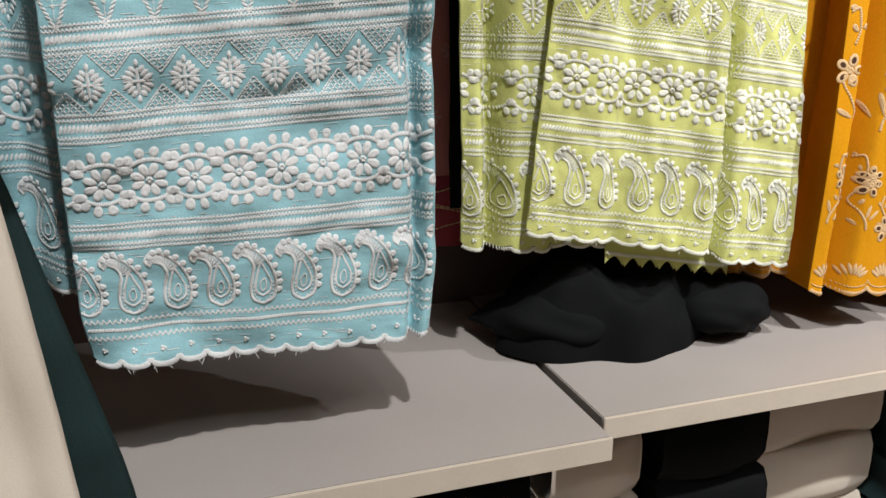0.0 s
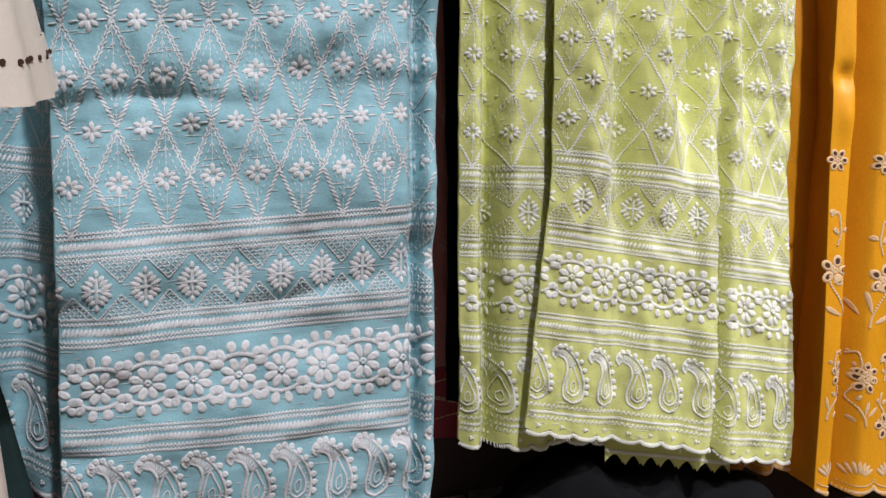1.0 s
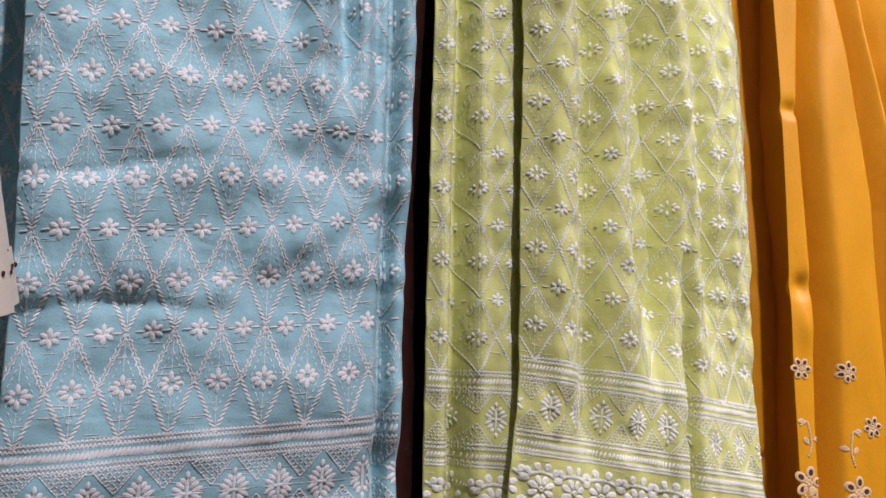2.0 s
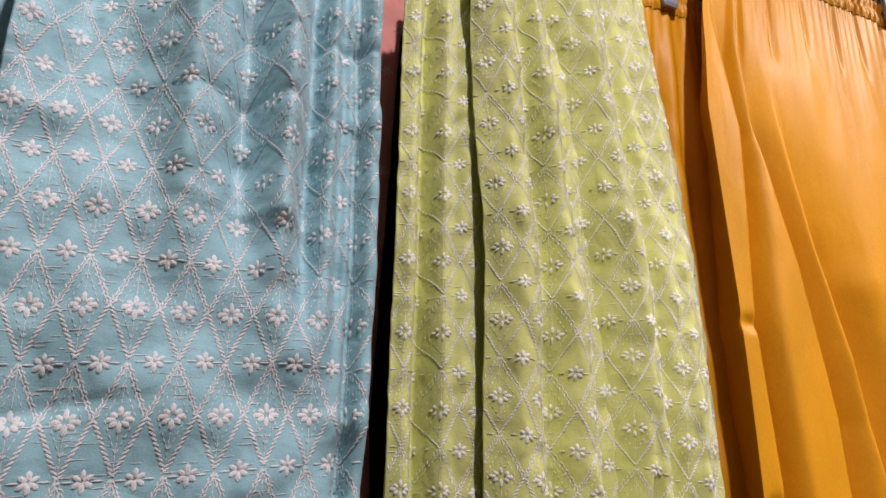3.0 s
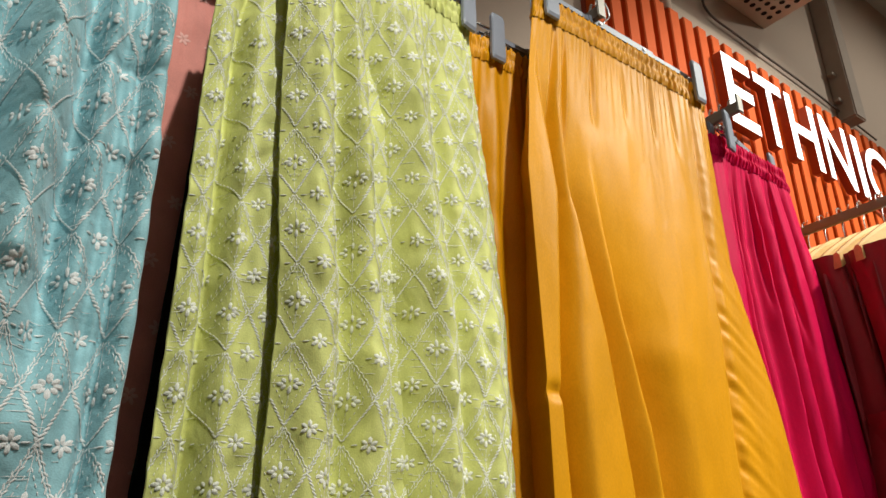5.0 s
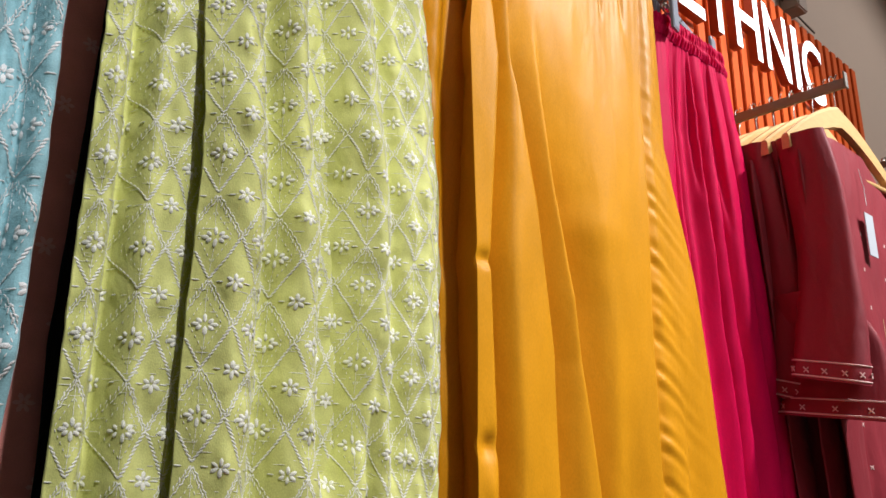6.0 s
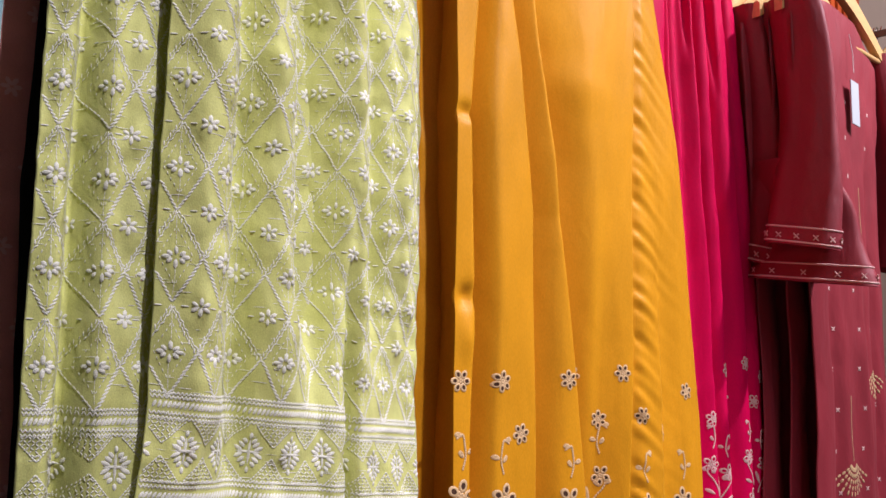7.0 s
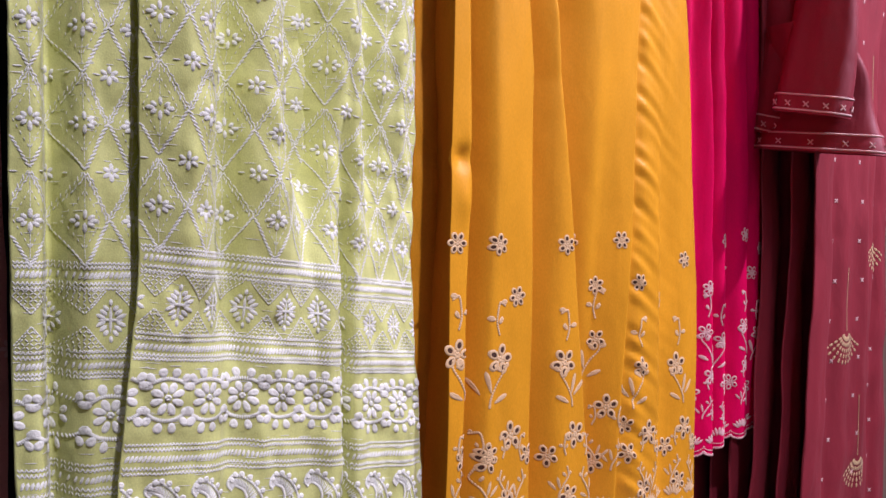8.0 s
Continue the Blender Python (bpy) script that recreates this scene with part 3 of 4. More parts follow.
    slub = [(JIT.uniform(0, W), JIT.uniform(0.90, 1.95), JIT.uniform(-3, 3), JIT.uniform(0.004, 0.018), JIT.uniform(0.0003, 0.0007), 0.0002) for _ in range(1500)]
    sew("slub", cloth, slub, thread, ob, "fine pale slubs in the weave", swap=swap, bold=bold, kind="stuff")
    lat = part("lattice", bmesh.new(), thread, ob, "white corded lattice with small flowers and stars")
    dia, st = [], []
    for r in range(star_rows):
        z = 1.236 + 0.0770 * r
        for i in range(-1, columns + 1):
            x = xs[0] + pitch * i
            wob = 0.003 * math.sin(r * 2.1 + i * 0.8)
            dia += lattice_diamond(x + pitch / 2, z + wob * 0.3, pitch * 0.98, 0.0755)
            st += star(x + wob * 0.6, z + wob * 0.5)
    sew("lozenge", cloth, dia, thread, lat, swap=swap, bold=bold, kind="stuff")
    sew("star_flower", cloth, st, thread, lat, swap=swap, bold=bold, kind="stuff")


def waistband(cloth, ob, mat, tall=0.036, ruffles=46, proud=0.0035):
    """Elastic casing, gathered, with two rows of stitching pulled in."""
    n, m = 260, 14
    s, f = np.linspace(0, 1, n), np.linspace(0, 1, m)
    S, Fv = np.meshgrid(s, f)
    h = cloth.top - tall + tall * Fv
    profile = 0.35 + 0.65 * np.abs(np.sin(Fv * math.pi * 2.0))
    ruff = np.sin(S * ruffles * 6.283 + 1.5 * np.sin(S * 31) + 0.6 * Fv) * 0.5 + 0.5 * np.sin(S * ruffles * 3.1 + 4 * Fv)
    out = proud * profile + 0.0028 * ruff * profile
    front = cloth(S, h + 0.0025 * np.sin(S * ruffles * 6.283) * Fv ** 6)
    front[..., 1] -= out
    rear = cloth(S[:, ::-1], h, back=True)
    rear[..., 1] += out
    v = np.concatenate([front, rear], 1)
    k = v.shape[1]
    i, j = np.meshgrid(np.arange(m - 1), np.arange(k), indexing="ij")
    a, b = i * k + j, i * k + (j + 1) % k
    faces = np.stack([a, b, b + k, a + k], -1).reshape(-1, 4)
    return arrays("waistband", v.reshape(-1, 3), faces, mat, ob, "gathered elastic waistband")


def eyelet_flower(cloth, ob, x, z, r, n, mat, name="eyelet_flower", holes=True):
    """A flower of n stitched rings round eyelets, their inner shade painted as dark discs."""
    s0 = float((x - cloth.left(z)) / (cloth.right(z) - cloth.left(z)))
    wide = float(np.linalg.norm(cloth(s0 + 0.012, z) - cloth(s0 - 0.012, z)) / 0.024)
    turn = JIT.uniform(0, 60)
    vs, fs, hv, hf = [], [], [], []
    for k in range(n):
        t = radians(turn + 360.0 * k / n)
        cx, cy = 0.62 * r * math.cos(t), 0.62 * r * math.sin(t)
        m = 10
        base = len(vs)
        for ring, (q, up) in enumerate(((0.40, 0.0), (0.31, 0.0008), (0.20, 0.0004))):
            for i in range(m):
                a = 2 * math.pi * i / m
                px, py = q * r * 1.05 * math.cos(a), q * r * 0.80 * math.sin(a)
                gx, gy = cx + px * math.cos(t) - py * math.sin(t), cy + px * math.sin(t) + py * math.cos(t)
                vs.append((s0 + gx / wide, z + gy, up + 0.0003))
        for ring in range(2):
            for i in range(m):
                a, b = base + ring * m + i, base + ring * m + (i + 1) % m
                fs.append((a, b, b + m, a + m))
        hb = len(hv)
        for i in range(m):
            a = 2 * math.pi * i / m
            px, py = 0.21 * r * 1.05 * math.cos(a), 0.21 * r * 0.80 * math.sin(a)
            hv.append((s0 + (cx + px * math.cos(t) - py * math.sin(t)) / wide, z + cy + px * math.sin(t) + py * math.cos(t), 0.0004))
        hf.append(tuple(range(hb, hb + m)))
    V = np.array(vs)
    rings = arrays(name, cloth.raised(V[:, 0], V[:, 1], V[:, 2]), fs, mat, ob)
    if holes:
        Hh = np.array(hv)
        arrays("eyelet", cloth.raised(Hh[:, 0], Hh[:, 1], Hh[:, 2]), hf, M_EYELET_SHADE, rings, "dark discs painting the shade in the eyelet holes")
    w = cloth.width
    sew("flower_centre", cloth, petals(s0 * w, z, 6, 0.0, r * 0.26, r * 0.2, 0, 0.0012), mat, rings)
    return rings


def sprig(cloth, ob, x, z, k, mat, flip=1, name="sprig"):
    """A curling stem with leaves."""
    w = cloth.width
    sc = w / float(cloth.right(z) - cloth.left(z))
    x0 = float((x - cloth.left(z))) * sc
    P = lambda pts: smooth_line([(x0 + flip * k * px, z + k * py) for px, py in pts], 5)
    upper = along(P([(-0.006, 0.062), (0.002, 0.066), (0.005, 0.055), (0.006, 0.042), (0.002, 0.028)]), 0.0044, 0.0026, 0.0012)
    lower = along(P([(-0.002, 0.006), (-0.006, -0.012), (0.004, -0.028), (0.012, -0.044), (0.014, -0.056)]), 0.0044, 0.0028, 0.0012)
    for px, py, a, L in ((0.013, 0.047, 10, 0.009), (0.000, 0.045, 130, 0.008), (-0.004, 0.066, 170, 0.009), (0.004, -0.010, 40, 0.011), (-0.010, -0.008, 150, 0.008),
                         (0.015, -0.026, 75, 0.022), (0.025, -0.032, 45, 0.022), (-0.002, -0.046, 155, 0.018)):
        for rise, longer, wide, relief in ((0.0, 1.15, 0.0058, 0.0009), (0.002, 0.9, 0.0026, 0.0013)):
            (upper if py > 0 else lower).append((x0 + flip * k * px, z + k * (py + rise), a if flip > 0 else 180 - a, L * k * longer, wide * k, relief))
    sew(name, cloth, upper + lower, mat, ob, kind="stuff")


def fan_hem(cloth, ob, mat, count, h0):
    w = cloth.width
    hem = part("hem_border", bmesh.new(), mat, ob, "scalloped embroidered hem")
    rows = []
    for k in range(count):
        c = (k + 0.5) * w / count
        arc = [(c + w / count / 2 * math.cos(radians(a)), h0 + 0.010 - 0.0095 * math.sin(radians(a))) for a in range(0, 181, 15)]
        rows += along(arc, 0.0050, 0.0022, 0.0012, lean=90, step=0.34)
        rows += along([(p, q + 0.008) for p, q in arc], 0.003, 0.0016, 0.0009, step=0.8)
    sew("scallop_edging", cloth, rows, mat, hem)
    for k in range(count):
        c = (k + 0.5) * w / count
        fan = []
        for a in range(35, 146, 18):
            fan.append((c + 0.013 * math.cos(radians(a)), h0 + 0.018 + 0.013 * math.sin(radians(a)), a, 0.016, 0.0042, 0.0014))
        sew("fan_motif", cloth, fan, mat, hem)
    return hem


def garment(name, label, cloth, mat, category="trousers", group="hanging trousers", columns=110, rows=150):
    ob = thing(name, label, category, (0, 0, 0), group)
    v, f = cloth.mesh(columns, rows)
    arrays("cloth", v, f, mat, ob)
    return ob


blue_trousers = garment("palazzo_trousers", "pale blue cotton palazzo trousers with white floral embroidery", blue, M_BLUE, columns=180, rows=320)
lime_trousers = garment("palazzo_trousers", "lime green palazzo trousers with white floral embroidery", lime, M_LIME, columns=220, rows=320)
lime_rear_trousers = garment("palazzo_trousers", "lime green embroidered palazzo trousers hanging behind a matching pair", lime_rear, M_LIME, columns=160, rows=300)


def same_height(h):
    return h


def lime_height(h):
    return np.interp(h, [0.89, 0.897, 0.926, 0.962, 1.003, 1.045, 1.090, 1.119, 1.153, 1.236, 2.2], [0.919, 0.926, 0.948, 0.985, 1.036, 1.087, 1.130, 1.164, 1.200, 1.280, 2.244])


chikan(blue, blue_trousers, M_THREAD, same_height, 9, 11)
chikan(lime, lime_trousers, M_LIMETHREAD, lime_height, 9, 11, bold=0.96)
chikan(lime_rear, lime_rear_trousers, M_LIMETHREAD, lime_height, 9, 11, bold=0.96)
waistband(blue, blue_trousers, M_BLUE)
waistband(lime, lime_trousers, M_LIME)
waistband(lime_rear, lime_rear_trousers, M_LIME)

# the far leg of the lime pair shows below its front hem
far_leg = Cloth([(0.8, 0.41), (1.3, 0.41)], [(0.8, 0.570), (1.3, 0.57)], 0.698, 0.901, 1.12, seed=91, thick=0.006, slope=[(0.8, -0.03), (1.2, -0.03)], scallop=(7, -0.010), gather=0, curl=0.003)
v, f = far_leg.mesh(120, 40)
leg = arrays("far_leg", v, f, M_LIME, lime_trousers)
sew("hem_edging", far_leg, [((k + 0.5) / 90 * far_leg.width, 0.904, 90, 0.005, 0.0022, 0.001) for k in range(90)], M_LIMETHREAD, leg, kind="stuff")
blue_rear = Cloth([(0.88, -0.20), (2.0, -0.17)], [(0.88, 0.10), (2.0, 0.10)], 0.70, 0.925, 2.03, slope=[(0.9, -0.04), (1.8, 0.0)], seed=11, scallop=(13, 0.006),
                  thick=0.02, folds=((0.2, 0.05, 0.02, 0.5, 2.3, 0.0), (0.32, 0.05, -0.012, 0.5, 2.3, 0.0)))
SEAM = [(0.8, 0.992), (1.2, 0.995), (1.45, 0.997), (1.8, 1.000), (2.05, 1.012)]
orange = Cloth([(0.8, 0.646), (1.3, 0.652), (1.55, 0.650), (1.8, 0.638), (1.95, 0.650), (2.1, 0.672)],
               [(0.8, 1.19), (1.16, 1.178), (1.57, 1.118), (1.77, 1.06), (2.09, 1.060)],
               0.65, 0.835, 2.095, slope=[(0.8, -0.05), (1.2, -0.01), (1.8, 0.0)], seed=14, scallop=(14, 0.008), thick=0.05, wrinkle=0.0009, gathers=30,
               upright=0.3, lapped=True, fuller=1.5, gather=0.0016, gather_drop=0.06, pucker=(0.0020, SEAM),
               laps=(([(0.8, 0.676), (1.3, 0.692), (1.53, 0.684), (1.78, 0.695), (1.95, 0.672)], 0.007, 0.014, 0.055, 0.5, 2.03),
                     ([(0.8, 0.798), (1.25, 0.788), (1.42, 0.788), (1.60, 0.762), (1.8, 0.722), (2.0, 0.70)], 0.007, 0.034, 0.060, 0.5, 1.98),
                     ([(0.8, 0.922), (0.91, 0.915), (1.21, 0.876), (1.5, 0.838), (1.65, 0.806), (1.85, 0.765), (2.05, 0.74)], 0.007, 0.050, 0.062, 0.5, 1.90),
                     ([(0.8, 0.955), (1.2, 0.945), (1.6, 0.935)], 0.02, 0.04, 0.016, 0.5, 1.6),
                     (SEAM, 0.004, 0.012, 0.008, 0.5, 2.3),
                     ([(0.8, 1.10), (1.2, 1.085), (1.6, 1.05)], 0.02, 0.04, 0.018, 0.5, 1.55)),
               tucks=((0.668, 1.268, 0.010, 0.022, -0.005), (0.668, 1.312, 0.012, 0.012, 0.008), (0.664, 1.518, 0.014, 0.008, 0.006), (0.86, 1.60, 0.05, 0.03, -0.004)),
               folds=((0.12, 0.014, 0.012, 1.78, 2.2, -0.06), (0.17, 0.010, 0.010, 1.85, 2.2, -0.1), (0.30, 0.012, 0.010, 1.9, 2.2, -0.1), (0.46, 0.010, 0.007, 1.93, 2.2, -0.1),
                      (0.62, 0.012, 0.008, 1.92, 2.2, -0.1), (0.75, 0.012, 0.009, 1.92, 2.2, -0.1)))
magenta = Cloth([(0.78, 1.10), (2.05, 1.14)], [(0.78, 1.535), (1.35, 1.505), (1.6, 1.472), (1.9, 1.43), (2.06, 1.385)],
                0.70, 0.848, 2.07, slope=[(0.85, 0.035), (1.1, 0.0)], seed=17, scallop=(12, 0.008), thick=0.05, wrinkle=0.0005, lapped=True, fuller=1.3, gather=0.0014, gather_drop=0.05, gathers=24,
                folds=((0.20, 0.05, 0.019, 0.3, 2.3, 0.0), (0.33, 0.022, 0.026, 0.3, 2.3, -0.05), (0.50, 0.05, 0.019, 0.3, 2.3, -0.09), (0.62, 0.02, 0.030, 0.3, 2.2, -0.11),
                       (0.76, 0.045, 0.019, 0.3, 2.2, -0.08), (0.87, 0.018, 0.026, 0.3, 2.2, -0.04), (0.70, 0.012, 0.010, 1.7, 2.3, -0.1), (0.42, 0.012, 0.012, 1.75, 2.3, -0.1)))
black = Cloth([(0.8, 0.276), (1.2, 0.276), (1.4, 0.268), (1.9, 0.282), (2.05, 0.30)], [(0.8, 0.55), (2.05, 0.62)], 0.82, 0.95, 1.98, seed=21, thick=0.015)
rose = Cloth([(0.9, 0.12), (2.1, 0.14)], [(0.9, 0.45), (2.1, 0.40)], 0.865, 0.98, 2.16, seed=23, thick=0.015)
blue_rear_trousers = garment("palazzo_trousers", "blue embroidered palazzo trousers in shade behind a matching pair", blue_rear, M_BLUE)
orange_trousers = garment("palazzo_trousers", "mustard orange sateen palazzo trousers with eyelet embroidery", orange, M_ORANGE, columns=440, rows=260)
for k in range(3):
    c = Cloth([(0.8, 0.585 + 0.012 * k), (1.9, 0.600 + 0.01 * k), (2.05, 0.60)], [(0.8, 1.0), (2.05, 0.95)], 0.72 + 0.035 * k, 0.86 + 0.01 * k, 2.04 - 0.01 * k,
              seed=30 + k, scallop=(12, 0.008), thick=0.02, folds=((0.08, 0.03, 0.016, 0.3, 2.3, 0.0), (0.18, 0.03, 0.012, 0.3, 2.3, 0.0)))
    rear_pair = garment("palazzo_trousers", "mustard orange palazzo trousers hanging behind a matching pair", c, M_ORANGE)
    waistband(c, rear_pair, M_ORANGE, 0.04, 50)
    for z in (1.09, 1.0, 0.93):
        eyelet_flower(c, rear_pair, 0.618 + 0.012 * k, z, 0.016, 5, M_GOLDTHREAD)
    fan_hem(c, rear_pair, M_GOLDTHREAD, 12, c.hem + 0.003)
magenta_trousers = garment("palazzo_trousers", "deep magenta palazzo trousers with pale floral embroidery", magenta, M_MAGENTA, columns=160, rows=150)
black_trousers = garment("trousers", "plain black trousers hanging among coloured pairs", black, M_BLACK)
rose_trousers = garment("trousers", "dusty rose cotton trousers on a clip hanger", rose, M_ROSE)
rose_motifs = []
for i in range(8):
    for j in range(14):
        rose_motifs += petals(0.02 + 0.04 * i + 0.02 * (j % 2), 1.05 + 0.075 * j, 6, 0.001, 0.010, 0.004, 0, 0.0008)
sew("woven_motif", rose, rose_motifs, M_ROSETHREAD, rose_trousers, "pale rose woven flowers", kind="stuff")
waistband(rose, rose_trousers, M_ROSE)
waistband(black, black_trousers, M_BLACK)

chikan(blue_rear, blue_rear_trousers, M_THREAD, lime_height, 9, 6)
waistband(orange, orange_trousers, M_ORANGE, 0.042, 60)
waistband(magenta, magenta_trousers, M_MAGENTA, 0.042, 50)

# eyelet flowers scattered over the orange pair, then sprigs down to the hem
for x, z in ((0.660, 1.221), (0.720, 1.220), (0.848, 1.220), (0.903, 1.223), (0.973, 1.227), (1.137, 1.200), (0.750, 1.160), (0.804, 1.161), (0.943, 1.166), (1.076, 1.145), (1.012, 1.170)):
    eyelet_flower(orange, orange_trousers, x, z, 0.0125, 6, M_GOLDTHREAD)
for k, (x, z) in enumerate(((0.660, 1.097), (0.725, 1.088), (0.850, 1.073), (0.950, 1.093), (1.127, 1.050), (1.020, 1.055))):
    eyelet_flower(orange, orange_trousers, x, z, 0.018 if k not in (3, 5) else 0.014, 5, M_GOLDTHREAD)
    sprig(orange, orange_trousers, x, z, 1.0, M_GOLDTHREAD, 1 if k % 2 == 0 else -1)
    eyelet_flower(orange, orange_trousers, x + 0.020, z - 0.092, 0.018, 5, M_GOLDTHREAD)
    eyelet_flower(orange, orange_trousers, max(x - 0.016, 0.668), z - 0.118, 0.015, 5, M_GOLDTHREAD)
    sprig(orange, orange_trousers, x + 0.006, z - 0.135, 0.65, M_GOLDTHREAD, -1 if k % 2 == 0 else 1)
    eyelet_flower(orange, orange_trousers, x + 0.012, z - 0.170, 0.016, 5, M_GOLDTHREAD)
    sprig(orange, orange_trousers, x + 0.040, z - 0.140, 0.7, M_GOLDTHREAD, 1 if k % 2 == 0 else -1)
    eyelet_flower(orange, orange_trousers, x + 0.050, z - 0.118, 0.013, 5, M_GOLDTHREAD)
fan_hem(orange, orange_trousers, M_GOLDTHREAD, 14, 0.838)
for x, z in ((1.267, 1.202), (1.364, 1.220), (1.429, 1.230), (1.312, 1.140), (1.387, 1.171), (1.475, 1.160), (1.500, 1.205)):
    eyelet_flower(magenta, magenta_trousers, x, z, 0.013, 6, M_PINKTHREAD, holes=False)
for k, x in enumerate((1.255, 1.310, 1.365, 1.435, 1.495)):
    z = 1.045 + 0.02 * (k % 2)
    eyelet_flower(magenta, magenta_trousers, x, z, 0.015, 5, M_PINKTHREAD, holes=False)
    sprig(magenta, magenta_trousers, x, z, 0.95, M_PINKTHREAD, 1 if k % 2 else -1)
    eyelet_flower(magenta, magenta_trousers, x + 0.014, z - 0.075, 0.017, 5, M_PINKTHREAD, holes=False)
    eyelet_flower(magenta, magenta_trousers, x - 0.018, z - 0.105, 0.015, 5, M_PINKTHREAD, holes=False)
    sprig(magenta, magenta_trousers, x + 0.01, z - 0.115, 0.6, M_PINKTHREAD, -1 if k % 2 else 1)
    eyelet_flower(magenta, magenta_trousers, x + 0.02, z - 0.140, 0.015, 5, M_PINKTHREAD, holes=False)
fan_hem(magenta, magenta_trousers, M_PINKTHREAD, 12, 0.850)

# ---- the slatted sign panel ----
panel = thing("sign_panel", "burnt orange slatted panel with lit white lettering", "sign", (1.10, WALL_Y, 1.70))
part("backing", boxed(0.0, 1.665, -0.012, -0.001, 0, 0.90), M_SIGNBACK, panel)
for k in range(30):
    part("slat", boxed(k * 0.0556, k * 0.0556 + 0.036, -0.040, -0.013, 0, 0.92, 0.002), M_SLAT, panel)


def letter(ch, x0, x1):
    cu = bpy.data.curves.new("letter", "FONT")
    cu.body, cu.size, cu.extrude, cu.offset = ch, 0.29, 0.012, 0.003
    tmp = bpy.data.objects.new("letter", cu)
    me = bpy.data.meshes.new_from_object(tmp)
    bpy.data.objects.remove(tmp)
    xs = [v.co.x for v in me.vertices]
    ys = [v.co.y for v in me.vertices]
    for v in me.vertices:
        v.co = Vector(((v.co.x - min(xs)) / (max(xs) - min(xs)) * (x1 - x0), -0.056 - v.co.z, (v.co.y - min(ys)) / (max(ys) - min(ys)) * 0.205))
    me.materials.append(M_LETTERSIDE)
    me.materials.append(M_LETTER)
    for p in me.polygons:
        p.material_index = 1 if abs(p.normal.y) > 0.9 else 0
    ob = new("letter", me)
    ob.parent = panel
    ob.location = (x0 - 1.10, 0, 2.335 - 1.70)
    return tagged(ob, "lit white acrylic letter")


for ch, x0, x1 in (("E", 1.525, 1.645), ("T", 1.66, 1.785), ("H", 1.805, 1.945), ("N", 1.975, 2.12), ("I", 2.155, 2.19), ("C", 2.215, 2.36)):
    letter(ch, x0, x1)

# ---- hangers and arms ----
def clip_part(hanger, x, y, z, turn=0.0):
    """One spring clip gripping a waistband: two jaws, a spring rod and its rubber tip."""
    m = pose(x, y, z - 0.014, 0, 0, turn) @ pose(0, -0.006, 0)
    bm = bmesh.new()
    outline = [(-0.0115, -0.024), (0.0115, -0.024), (0.0130, -0.018), (0.0122, 0.022), (0.0122, 0.050), (0.0095, 0.057), (-0.0095, 0.057), (-0.0122, 0.050), (-0.0122, 0.022), (-0.0130, -0.018)]
    low, high, rim = [[bm.verts.new(m @ Vector((px * k, py, pz * k + 0.016 * (1 - k)))) for px, pz in outline] for k, py in ((1.0, -0.011), (1.0, -0.0155), (0.88, -0.0175))]
    for r0, r1 in ((low, high), (high, rim)):
        for k in range(10):
            bm.faces.new((r0[k], r0[(k + 1) % 10], r1[(k + 1) % 10], r1[k]))
    dish = [[bm.verts.new(m @ Vector((w * math.sin(2 * math.pi * k / 10 + 3.77), py, 0.032 - tall * math.cos(2 * math.pi * k / 10 + 3.77 - 3.14159)))) for k in range(10)] for w, tall, py in ((0.0070, 0.0170, -0.0176), (0.0052, 0.0145, -0.0150))]
    bmesh.ops.contextual_create(bm, geom=low)
    bmesh.ops.contextual_create(bm, geom=rim)
    for k in range(10):
        bm.faces.new((dish[0][k], dish[0][(k + 1) % 10], dish[1][(k + 1) % 10], dish[1][k]))
    bmesh.ops.recalc_face_normals(bm, faces=bm.faces)
    clip = part("clip", bm, M_GREY, hanger, "grey plastic spring clip")
    part("rear_jaw", boxed(-0.012, 0.012, 0.014, 0.019, -0.022, 0.045, 0.002, m), M_GREY, clip)
    part("spring", tube([m @ Vector((-0.011, 0.0, 0.026)), m @ Vector((0.011, 0.0, 0.026))], 0.0055, 10), M_CHROME, clip, "chrome spring", True)


def clip_hanger(x0, x1, y0, y1, z, arm_x, arm_z, rods=False, label="grey plastic trouser hanger with spring clips"):
    """A clip hanger whose bar runs from clip to clip, hooked over a steel arm."""
    hg = thing("clip_hanger", label, "hanger", (0, 0, 0), group="clip hangers")
    turn = math.degrees(math.atan2(y1 - y0, x1 - x0))
    c, half = Vector(((x0 + x1) / 2, (y0 + y1) / 2, z)), (x1 - x0) / 2
    m = pose(c.x, c.y, c.z, 0, 0, turn)
    bar = bmesh.new()
    box(bar, -half, half, -0.005, 0.005, 0.014, 0.026, 0.0018, m)
    box(bar, -half * 0.45, half * 0.45, -0.0065, 0.0065, 0.012, 0.028, 0.002, m)
    part("bar", bar, M_GREY, hg)
    for sx in (-0.3, 0.3):
        part("screw", tube([m @ Vector((sx * half, -0.0085, 0.020)), m @ Vector((sx * half, -0.006, 0.020))], 0.0032, 8), M_CHROME, hg)
    clip_part(hg, x0, y0, z, turn)
    clip_part(hg, x1, y1, z, turn)
    top = arm_z + 0.012
    pts = [(arm_x, c.y, z + 0.02), (arm_x, c.y, z + 0.035), (arm_x + 0.012, c.y, z + 0.05), (arm_x + 0.016, c.y, top - 0.012), (arm_x + 0.010, c.y, top + 0.004),
           (arm_x, c.y, top + 0.009), (arm_x - 0.011, c.y, top + 0.004), (arm_x - 0.015, c.y, top - 0.010)]
